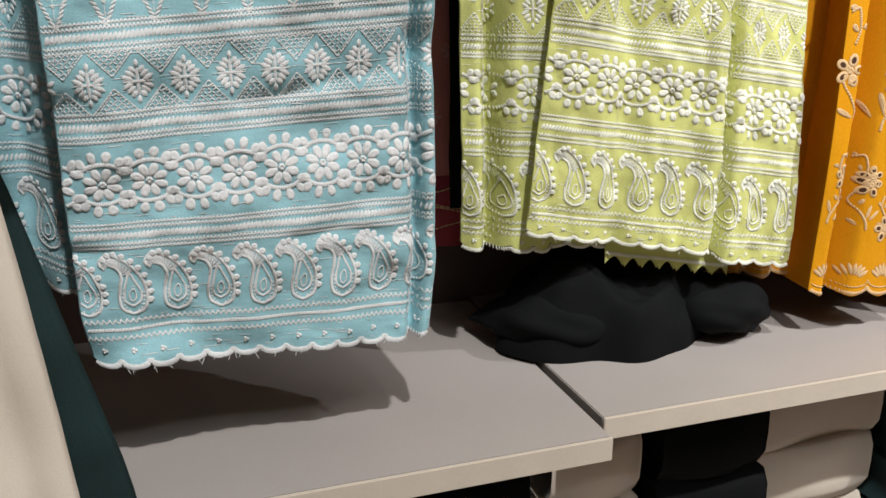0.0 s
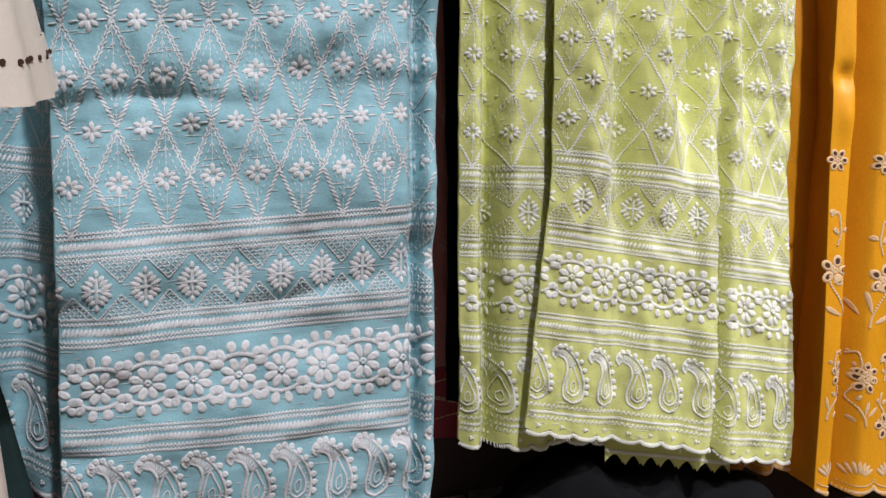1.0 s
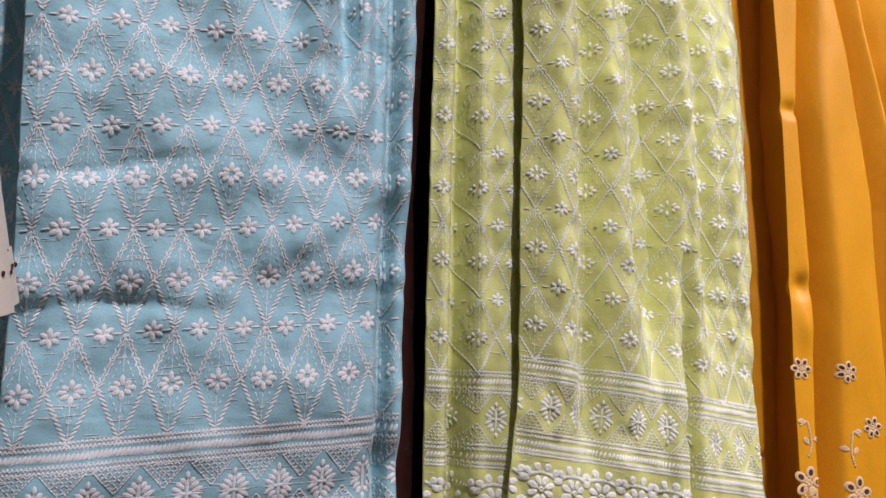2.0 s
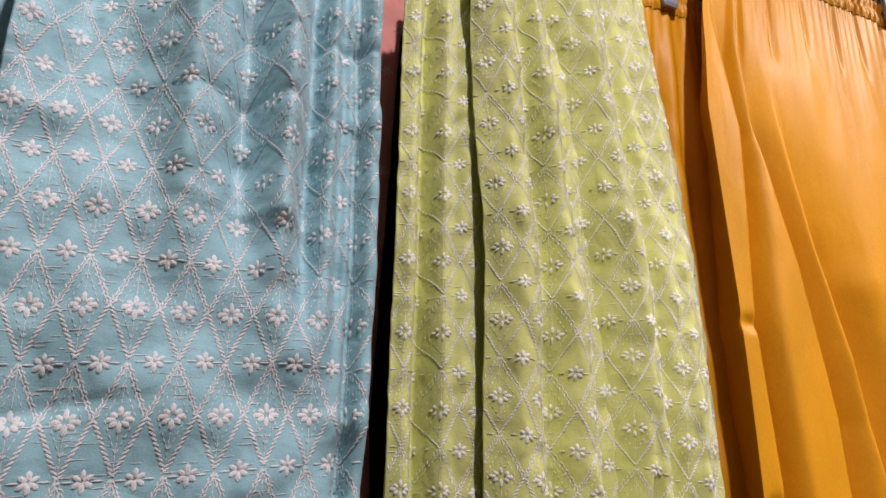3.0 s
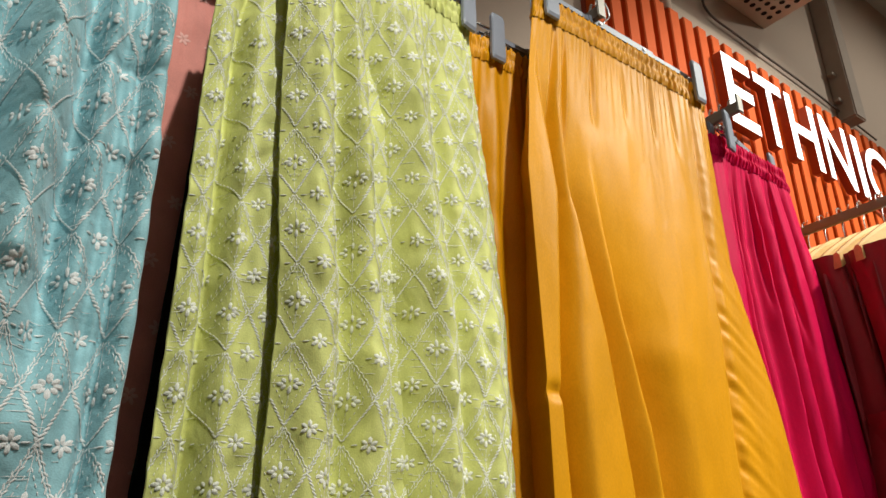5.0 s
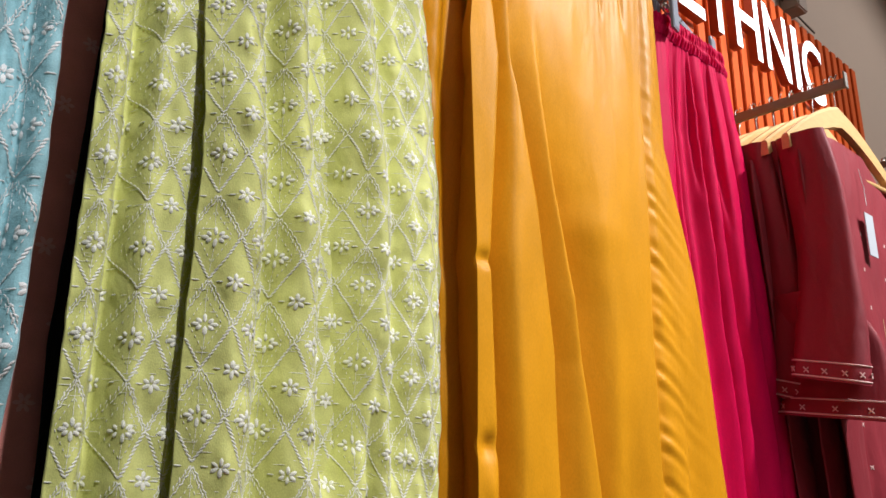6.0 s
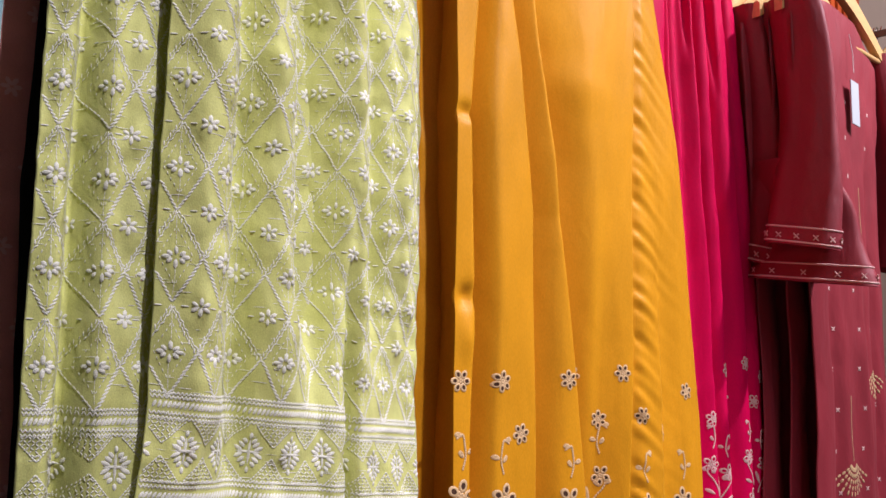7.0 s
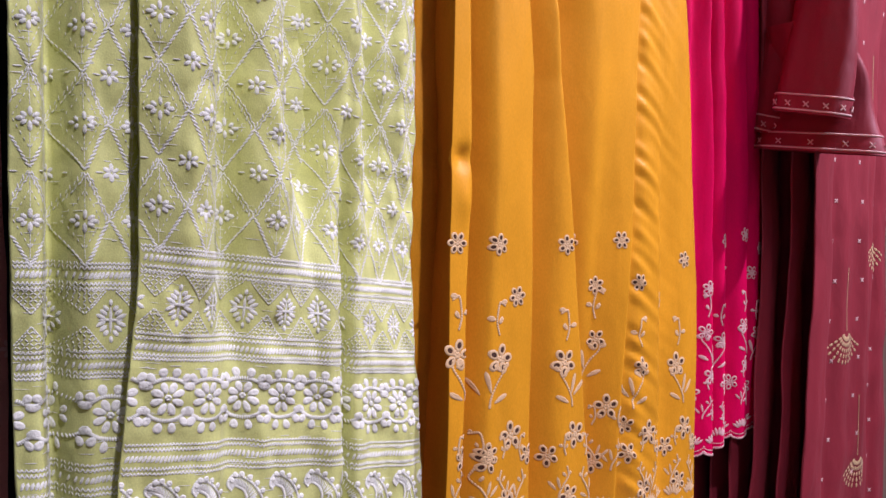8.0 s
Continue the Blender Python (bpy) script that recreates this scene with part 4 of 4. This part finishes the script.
    part("hook", tube(smooth_line(pts, 4), 0.0016, 8), M_CHROME, hg, "chrome wire hook", True)
    if rods:
        rod = part("rod", tube([(x0 - 0.044, y0, z + 0.03), (x0 + 0.02, y0, z + 0.033)], 0.0022, 8), M_CHROME, hg, "thin chrome rod", True)
        part("rod_tip", tube([(x0 - 0.048, y0, z + 0.0298), (x0 - 0.046, y0, z + 0.0299), (x0 - 0.030, y0, z + 0.0306), (x0 - 0.026, y0, z + 0.0308)], 0.0048, 10), M_RUBBER, rod, "black rubber tip", True)
    return hg


ARM_Z = 2.125


def wall_arm(x, end_y, z=ARM_Z, notches=10):
    """A straight steel display arm with hook notches, fixed to the wall."""
    arm = thing("display_arm", "brushed steel display arm fixed to the wall", "rail", (x, WALL_Y, z), group="display arms")
    length = WALL_Y - end_y
    bm = bmesh.new()
    box(bm, -0.005, 0.005, -length, -0.003, -0.012, 0.010, 0.0015)
    part("bar", bm, M_STEEL, arm)
    part("wall_plate", boxed(-0.025, 0.025, -0.0042, -0.0005, -0.06, 0.06, 0.001), M_STEEL, arm)
    part("end_stop", boxed(-0.009, 0.009, -length - 0.004, -length - 0.0003, -0.014, 0.024, 0.0015), M_STEEL, arm)
    for k in range(notches):
        y = -length + 0.02 + k * (length - 0.06) / notches
        part("notch", tube([(0, y, 0.010), (0, y - 0.003, 0.020), (0, y - 0.006, 0.023)], 0.0022, 6), M_CHROME, arm)
    return arm


for x, end in ((0.03, 0.57), (0.415, 0.635), (0.80, 0.645), (1.19, 0.665)):
    wall_arm(x, end)
clip_hanger(-0.09, 0.15, 0.615, 0.615, 2.06, 0.03, ARM_Z)
clip_hanger(0.333, 0.573, 0.668, 0.708, 2.045, 0.437, ARM_Z)
clip_hanger(0.298, 0.575, 0.737, 0.741, 2.03, 0.415, ARM_Z)
clip_hanger(0.318, 0.605, 0.79, 0.79, 2.052, 0.415, ARM_Z, True)
clip_hanger(0.325, 0.615, 0.815, 0.815, 2.034, 0.415, ARM_Z, True)
clip_hanger(0.322, 0.630, 0.838, 0.838, 2.022, 0.415, ARM_Z, True)
clip_hanger(0.318, 0.640, 0.858, 0.858, 2.008, 0.415, ARM_Z, True)
clip_hanger(0.295, 0.40, 0.880, 0.880, 2.16, 0.345, ARM_Z + 0.09, False)
clip_hanger(0.693, 1.035, 0.664, 0.664, 2.095, 0.83, ARM_Z + 0.03)
for k in range(3):
    clip_hanger(0.648 + 0.008 * k, 0.90, 0.731 + 0.035 * k, 0.731 + 0.035 * k, 2.04 - 0.01 * k, 0.80, ARM_Z, True)
clip_hanger(1.165, 1.365, 0.70, 0.735, 2.07, 1.205, ARM_Z)

# ---- kurtas on wooden hangers ----
KX = 1.675
wall_arm(KX, 0.585, 2.075, 12)


def wooden_hanger(x, y, z, turn=0.0, span=0.235):
    hg = thing("wooden_hanger", "pale varnished wooden coat hanger with a chrome hook", "hanger", (x, y, z), group="wooden hangers")
    hg.rotation_euler = (0, 0, radians(turn))
    n, prof = 13, []
    bm = bmesh.new()
    rings = []
    for k in range(n):
        f = -1 + 2 * k / (n - 1)
        px, pz = f * span, 0.0 - 0.115 * abs(f) ** 1.35
        tall = 0.026 - 0.010 * abs(f)
        rings.append([bm.verts.new((px, sy * 0.0075, pz + sz * tall)) for sy, sz in ((-1, -0.9), (1, -0.9), (1, 0.7), (0.5, 1), (-0.5, 1), (-1, 0.7))])
    for a, b in zip(rings, rings[1:]):
        for i in range(6):
            bm.faces.new((a[i], b[i], b[(i + 1) % 6], a[(i + 1) % 6]))
    bm.faces.new(rings[0])
    bm.faces.new(rings[-1][::-1])
    bmesh.ops.recalc_face_normals(bm, faces=bm.faces)
    part("yoke", bm, M_WOOD, hg)
    part("trouser_bar", tube([(-span * 0.93, 0, -0.118), (span * 0.93, 0, -0.118)], 0.0055, 10), M_WOOD, hg, "round wooden bar", True)
    pts = [(0, 0, 0.02), (0, 0, 0.05), (0.004, 0, 0.062), (0.014, 0, 0.075), (0.012, 0, 0.092), (0, 0, 0.098), (-0.012, 0, 0.09), (-0.014, 0, 0.078)]
    part("hook", tube(smooth_line(pts, 4), 0.0016, 8), M_CHROME, hg, "chrome wire hook", True)
    return hg


def sleeve_mesh(top, bottom, wide_top, wide_low, deep, seed, rows=40, cols=36, f0=0.0, out=0.0):
    """A flat hanging sleeve: an oval tube from the shoulder to the cuff, with soft folds."""
    t, b = np.array(top), np.array(bottom)
    v = []
    for i in range(rows):
        f = f0 + (1 - f0) * i / (rows - 1)
        c = t + (b - t) * f + np.array([0.02, -0.012, 0.0]) * math.sin(f * math.pi)
        w, d = wide_top + (wide_low - wide_top) * f + out, deep * (0.7 + 0.3 * f) + out
        for j in range(cols):
            a = 2 * math.pi * j / cols
            fold = 1 + 0.16 * math.sin(3 * a + seed + 2 * f) * f + 0.07 * math.sin(7 * a + 5 * f + seed)
            v.append((c[0] + d * math.cos(a) * fold, c[1] + w * math.sin(a) * (1 + 0.05 * math.sin(9 * f + seed)), c[2] + 0.012 * math.sin(a) * f))
    i, j = np.meshgrid(np.arange(rows - 1), np.arange(cols), indexing="ij")
    p, q = i * cols + j, i * cols + (j + 1) % cols
    return np.array(v), np.stack([p, q, q + cols, p + cols], -1).reshape(-1, 4)


def cuff_trim(parent, top, bottom, wide_top, wide, deep, seed, label, tall=0.036):
    """A woven trim round a cuff, with crossed stitches between two corded lines."""
    v, f = sleeve_mesh(top, bottom, wide_top, wide, deep, seed, 8, 36, 1 - tall / (top[2] - bottom[2]), 0.0018)
    tr = arrays("cuff_trim", v, f, M_MAROON, parent, label)
    rows, cols = 8, 36
    for r in (1, 6):
        ring = v[r * cols:(r + 1) * cols]
        part("cord", tube([tuple(p) for p in ring] + [tuple(ring[0])], 0.0017, 5), M_PINKTHREAD, tr, "pale corded line", True)
    mid = v[4 * cols:5 * cols]
    bm = bmesh.new()
    for k in range(0, cols, 3):
        p, q = Vector(mid[k]), Vector(mid[(k + 1) % cols])
        d = (q - p).normalized()
        o = d.cross(Vector((0, 0, 1)))
        for a in (45, 135):
            e = (d * math.cos(radians(a)) + Vector((0, 0, 1)) * math.sin(radians(a))) * 0.006
            g = tube([p - e + o * 0.001, p + e + o * 0.001], 0.0012, 5)
            me = bpy.data.meshes.new("tmp")
            g.to_mesh(me)
            g.free()
            bm.from_mesh(me)
            bpy.data.meshes.remove(me)
    tagged(part("cross_stitch", bm, M_PINKTHREAD, tr, "row of pale crossed stitches"), kind="stuff")
    return tr


def kurta(y, front, seed):
    wooden_hanger(KX + 0.004 * (seed % 3), y, 2.0, (seed * 37 % 9) - 4)
    ob = thing("kurta", "maroon kurta with gold motifs on a wooden hanger" if front else "maroon kurta hanging among matching ones", "kurta", (0, 0, 0), group="kurtas on the arm")
    dx = 0.10 + 0.012 * math.sin(seed * 2.1)
    body = Cloth([(0.5, 1.37 + dx), (1.2, 1.40 + dx), (1.6, 1.375 + dx), (1.80, 1.345 + dx), (1.865, 1.345 + dx), (1.90, 1.42 + dx), (1.93, 1.48 + dx)],
                 [(0.5, 1.86 + dx), (1.2, 1.79 + dx), (1.6, 1.775 + dx), (1.80, 1.81 + dx), (1.865, 1.81 + dx), (1.90, 1.74 + dx), (1.93, 1.68 + dx)], y - 0.012, 0.50, 1.93,
                 seed=40 + seed, thick=0.024, wrinkle=0.0016, upright=0.4, curl=0.010, gather=0.0,
                 folds=((0.25, 0.06, 0.016, 0.2, 1.7, 0.0), (0.55, 0.06, -0.010, 0.2, 1.6, 0.0), (0.75, 0.05, 0.014, 0.2, 1.7, 0.03)))
    v, f = body.mesh(70, 90)
    arrays("body", v, f, M_MAROON, ob)
    top, low = (1.365 + dx, y, 1.90), (1.335 + dx + (0 if front else 0.06), y - 0.012, 1.435 if front else 1.425 - 0.006 * seed)
    v, f = sleeve_mesh(top, low, 0.030 if not front else 0.045, 0.060 if front else 0.045, 0.026, seed)
    arrays("sleeve", v, f, M_MAROON, ob)
    v, f = sleeve_mesh((1.80 + dx, y, 1.90), (1.84 + dx, y - 0.01, 1.43), 0.03, 0.045, 0.026, seed + 2)
    arrays("sleeve", v, f, M_MAROON, ob)
    cuff_trim(ob, top, low, 0.030 if not front else 0.045, 0.060 if front else 0.045, 0.026, seed, "maroon cuff trim with pale stitching")
    return body, ob


for k in range(6, 0, -1):
    kurta(0.615 + 0.042 * k, False, k)
body, kurta_front = kurta(0.610, True, 0)
# panel of pale motifs down the front of the nearest kurta
for col, xx in enumerate((1.50, 1.585, 1.70)):
    rows = []
    for k in range(16):
        cx, cz = xx + 0.01 * (k % 2), 0.62 + 0.075 * k
        rows += [((cx - 1.40) * body.width / 0.39, cz, a, 0.012, 0.003, 0.0012) for a in (45, 135)]
    sew("cross_motif", body, rows, M_PINKTHREAD, kurta_front, "column of small crossed stitches", kind="stuff")
for xx, cz in ((1.655, 1.46), (1.545, 1.05), (1.69, 1.22), (1.60, 0.80)):
    fan = []
    for ring in range(5):
        for a in range(210, 331, 12):
            rr = 0.016 + 0.011 * ring
            fan.append(((xx - 1.40) * body.width / 0.39 + rr * math.cos(radians(a)), cz + rr * math.sin(radians(a)), a, 0.010, 0.0045, 0.0014))
    fan += along([((xx - 1.40) * body.width / 0.39, cz), ((xx - 1.40) * body.width / 0.39, cz + 0.12)], 0.005, 0.0018, 0.0008)
    sew("fan_motif", body, fan, M_GOLDTHREAD, kurta_front, "gold fan-shaped motif")
tag = thing("price_tag", "white paper price tag hanging from a kurta", "tag", (1.70, 0.586, 1.70))
part("card", boxed(-0.022, 0.022, -0.001, 0.001, 0, 0.09, 0.0005), M_PAPER, tag)
part("string", tube([(0, 0, 0.108), (0.004, 0.002, 0.15), (0.0, 0.006, 0.19)], 0.0008, 5), M_THREAD, tag)
# lower hem of a matching set below the sleeves
v, f = sleeve_mesh((1.47, 0.635, 1.60), (1.47, 0.60, 1.375), 0.06, 0.105, 0.03, 5)
under = thing("kurta_sleeve_layer", "wide maroon sleeve with a stitched trim", "kurta", (0, 0, 0), group="kurtas on the arm")
arrays("sleeve", v, f, M_MAROON, under)
cuff_trim(under, (1.47, 0.635, 1.60), (1.47, 0.60, 1.375), 0.06, 0.105, 0.03, 5, "maroon hem trim with pale stitching")

# a further arm with pale hangers and yellow tops
wall_arm(2.80, 0.60, 2.28, 12)
for k in range(6):
    hg = wooden_hanger(2.80, 0.63 + 0.045 * k, 2.205, 4 * math.sin(k * 1.7))
for k in range(4):
    c = Cloth([(1.1, 2.60), (2.05, 2.60), (2.15, 2.70)], [(1.1, 3.0), (2.05, 3.0), (2.15, 2.90)], 0.64 + 0.05 * k, 1.1, 2.16, seed=60 + k, thick=0.025, gather=0,
              folds=((0.3, 0.06, 0.02, 0.3, 2.3, 0.0), (0.6, 0.06, 0.02, 0.3, 2.3, 0.0)))
    garment("kurta", "plain mustard kurta on a wooden hanger", c, M_ORANGE if k % 2 else M_MAGENTA, "kurta", "kurtas on the far arm", 50, 60)

# ---- things on and under the shelf ----
def heap(name, label, cx, cy, z, a, b, h, mat, seed):
    """A crumpled bundle of cloth lying on a shelf."""
    n, m = 72, 30
    ph = [0.7 * seed + 1.3 * k for k in range(6)]
    vs = []
    for i in range(m):
        f = i / (m - 1)
        for j in range(n):
            t = 2 * math.pi * j / n
            out = 1 + 0.10 * math.sin(2 * t + ph[0]) + 0.06 * math.sin(5 * t + ph[1]) + 0.03 * math.sin(9 * t + ph[2])
            r = out * (math.cos(f * math.pi / 2) ** 0.55)
            zz = h * (math.sin(f * math.pi / 2) ** 1.1) * (1 + 0.16 * math.sin(3 * t + 5 * f + ph[3]))
            x, y = a * r * math.cos(t), b * r * math.sin(t)
            crumple = 0.006 * math.sin(52 * x + 31 * y + ph[4]) + 0.005 * math.sin(37 * y - 60 * x + 8 * f + ph[5]) + 0.003 * math.sin(140 * x + 90 * y)
            vs.append((x, y, max(0.0, zz + crumple * math.sin(f * math.pi * 0.5))))
    i, j = np.meshgrid(np.arange(m - 1), np.arange(n), indexing="ij")
    p, q = i * n + j, i * n + (j + 1) % n
    ob = thing(name, label, "garment", (cx, cy, z))
    arrays("cloth", np.array(vs), np.stack([p, q, q + n, p + n], -1).reshape(-1, 4), mat, ob)
    return ob


black_heap = heap("folded_garment", "crumpled black garment lying on the white shelf", 0.445, 0.755, SHELF_Z + 0.004, 0.125, 0.098, 0.092, M_BLACK, 2)


def cloth_lump(cx, cy, cz, rx, ry, rz, turn, point=0.0):
    """A soft rolled fold of cloth, drawn out to a point at one end."""
    bm = bmesh.new()
    bmesh.ops.create_uvsphere(bm, u_segments=36, v_segments=20, radius=1)
    m = pose(cx, cy, cz, 0, 0, turn)
    for vert in bm.verts:
        x, y, z = vert.co
        t = math.atan2(z, y)
        thin = 1 - point * max(0.0, -x) ** 1.5
        ripple = 1 + 0.07 * math.sin(3 * t + 4 * x) + 0.05 * math.sin(7 * t - 6 * x)
        vert.co = m @ Vector((rx * x, ry * y * thin * ripple, rz * z * thin * ripple - (1 - thin) * 0.6 * cz))
    return bm


part("rolled_end", cloth_lump(0.128, -0.040, 0.034, 0.062, 0.055, 0.034, 12), M_BLACK, black_heap, smooth=True)
part("loose_corner", cloth_lump(-0.085, -0.005, 0.034, 0.088, 0.062, 0.034, -38, 0.85), M_BLACK, black_heap, smooth=True)
part("top_fold", cloth_lump(0.02, 0.03, 0.075, 0.085, 0.045, 0.026, -10), M_BLACK, black_heap, smooth=True)


def folded(x0, x1, y0, y1, z, tall, mat, label, layers=2, seed=0):
    """A pile of folded cloth: soft slabs with rounded fold edges at the front."""
    ob = thing("folded_clothes", label, "clothes", ((x0 + x1) / 2, (y0 + y1) / 2, z), group="folded clothes under the shelf")
    rnd = random.Random(seed)
    w, d = x1 - x0, y1 - y0
    for k in range(layers):
        n, rows = 24, []
        th = tall / layers
        vs = []
        prof = [(0.5, 0), (-0.46, 0), (-0.495, 0.2), (-0.5, 0.5), (-0.495, 0.8), (-0.46, 1.0), (0.0, 1.04), (0.5, 1.0)]
        ph = rnd.uniform(0, 6)
        for i in range(n):
            f = i / (n - 1)
            end = 1 - 0.10 * abs(2 * f - 1) ** 8
            for py, pz in prof:
                vs.append(((f - 0.5) * w * (1 - 0.02 * k), py * d + 0.006 * math.sin(5 * f + ph), k * th + th * (0.5 + (pz - 0.5) * end) + 0.004 * math.sin(7 * f + ph) * pz))
        m = len(prof)
        fs = [(i * m + j, i * m + (j + 1) % m, (i + 1) * m + (j + 1) % m, (i + 1) * m + j) for i in range(n - 1) for j in range(m)]
        fs += [tuple(range(m)), tuple((n - 1) * m + j for j in range(m))[::-1]]
        arrays("folded_layer", vs, fs, mat, ob)
    return ob


LOW = 0.40
low_shelf = thing("shelf", "white laminate shelf board with a cream edge band", "shelf", (-0.9, 0.56, LOW - 0.02), group="wall shelves")
part("board", boxed(0, 2.9, 0.003, WALL_Y - 0.014 - 0.56, -0.002, 0.02, 0.001), M_SHELF, low_shelf)
part("edge_band", boxed(0, 2.9, 0, 0.0028, -0.0025, 0.0205, 0.0008), M_EDGE, low_shelf, "cream edge band")
for x0, x1, y0, tall, mat, label, n in ((0.335, 0.45, 0.655, 0.325, M_CREAM, "pile of cream folded clothes under the shelf", 4), (0.455, 0.60, 0.63, 0.350, M_BLACK, "pile of black folded clothes under the shelf", 4),
                                        (0.605, 0.80, 0.665, 0.34, M_CREAM, "pile of off-white folded clothes under the shelf", 4), (0.10, 0.30, 0.62, 0.33, M_BLACK, "pile of dark folded clothes under the shelf", 4),
                                        (0.805, 1.0, 0.60, 0.30, M_GREEN, "pile of bottle green folded clothes under the shelf", 4)):
    folded(x0, x1, y0, 0.88, LOW, tall, mat, label, n, int(x0 * 100))

# dark printed pair behind the lime ones, its hem just above the shelf
printed = Cloth([(0.85, 0.27), (2.0, 0.29)], [(0.85, 0.60), (2.0, 0.55)], 0.885, 0.885, 1.99, seed=71, thick=0.014)
printed_trousers = garment("trousers", "dark maroon printed trousers with fine vine embroidery", printed, M_MAROON, columns=60, rows=60)
for k in range(5):
    vine = []
    for j in range(26):
        f = j / 25
        vine.append((printed.width * f, 0.905 + 0.02 * k + 0.012 * math.sin(9 * f + 1.7 * k)))
    sew("vine", printed, along(vine, 0.008, 0.0018, 0.0008), M_GOLDTHREAD, printed_trousers, "fine gold vine line")

# cream and bottle green clothes beside the blue pair
cream = Cloth([(0.3, -0.42), (2.0, -0.40)], [(0.3, -0.02), (0.85, -0.094), (1.0, -0.107), (1.06, -0.114), (1.25, -0.16), (2.0, -0.20)], 0.50, 0.30, 2.0, seed=75, thick=0.03, curl=0.012,
              folds=((0.9, 0.05, 0.012, 0.2, 1.3, 0.0), (0.75, 0.05, -0.012, 0.2, 1.3, 0.0)))
waistband(cream, garment("trousers", "plain cream cotton trousers hanging beside blue ones", cream, M_CREAM, columns=60, rows=80), M_CREAM)
green = Cloth([(0.3, -0.40), (2.0, -0.38)], [(0.3, 0.02), (0.845, -0.068), (1.0, -0.104), (1.06, -0.118), (1.3, -0.19), (2.0, -0.22)], 0.545, 0.30, 2.0, seed=77, thick=0.02)
waistband(green, garment("trousers", "bottle green trousers hanging behind cream ones", green, M_GREEN, columns=50, rows=60), M_GREEN)
sl = thing("cream_kurta", "cream kurta sleeve with an eyelet cuff", "kurta", (0, 0, 0))
v, f = sleeve_mesh((-0.300, 0.485, 1.95), (-0.112, 0.475, 1.232), 0.03, 0.045, 0.042, 3)
arrays("sleeve", v, f, M_CREAM, sl)
v, f = sleeve_mesh((-0.34, 0.44, 1.95), (-0.165, 0.43, 1.245), 0.03, 0.04, 0.040, 4)
arrays("sleeve", v, f, M_CREAM, sl)
v, f = sleeve_mesh((-0.300, 0.485, 1.95), (-0.112, 0.475, 1.232), 0.03, 0.045, 0.042, 3, 4, 36, 0.955, 0.0012)
cuff = arrays("cuff", v, f, M_CREAM, sl)
ring = v[36:72]
for k in range(36):
    p = Vector(ring[k])
    o = (p - Vector((-0.112, 0.475, p.z))).normalized()
    # dark plugs on the cuff give its eyelets their shade by colour
    part("eyelet", tube([p + o * 0.0002, p + o * 0.0010], 0.0015, 8), M_EYELET_SHADE, cuff)

# ---- high on the wall ----
grille = thing("perforated_grille", "taupe perforated metal box under the ceiling", "grille", (1.60, WALL_Y, 2.85))
part("tray", boxed(0.02, 0.32, -0.40, -0.001, 0, 0.09, 0.003), M_PERF, grille)
# the tray is solid: flat dark discs stand for its shaded holes
bm = bmesh.new()
for i in range(9):
    for j in range(12):
        bmesh.ops.create_circle(bm, cap_ends=True, segments=10, radius=0.0085, matrix=pose(0.055 + 0.0285 * i, -0.355 + 0.0285 * j, -0.0009, 180))
tagged(part("perforation", bm, M_PERF_SHADE, grille, "flat dark discs painting the shade in round perforations"), kind="stuff")
duct = thing("wall_duct", "grey-brown vertical conduit on the wall", "conduit", (2.30, WALL_Y, 2.66))
part("channel", boxed(-0.03, 0.035, -0.06, -0.001, 0, CEIL - 2.66, 0.004), M_DUCT, duct)
for z in (0.06, 0.16):
    part("bracket", boxed(-0.055, -0.028, -0.03, -0.012, z, z + 0.012, 0.001), M_DUCT, duct)
cable = thing("wall_cable", "thin dark cable running along the wall", "cable", (1.6, WALL_Y, 2.7))
part("run", tube(smooth_line([(0.0, -0.012, 0.24), (-0.005, -0.012, 0.14), (0.0, -0.012, 0.045), (0.15, -0.012, 0.028), (0.5, -0.012, 0.012), (0.9, -0.012, -0.02)], 6), 0.0032, 8), M_TRIM, cable, smooth=True)
pipe = thing("wall_conduit", "bare grey conduit fixed to the wall", "conduit", (1.36, WALL_Y, 2.62))
part("tube", tube([(0.02, -0.03, 0.0), (0.02, -0.03, CEIL - 2.62)], 0.014, 14), M_PERF, pipe, smooth=True)
part("clamp", boxed(0.0, 0.04, -0.047, -0.001, 0.12, 0.135, 0.002), M_DUCT, pipe)
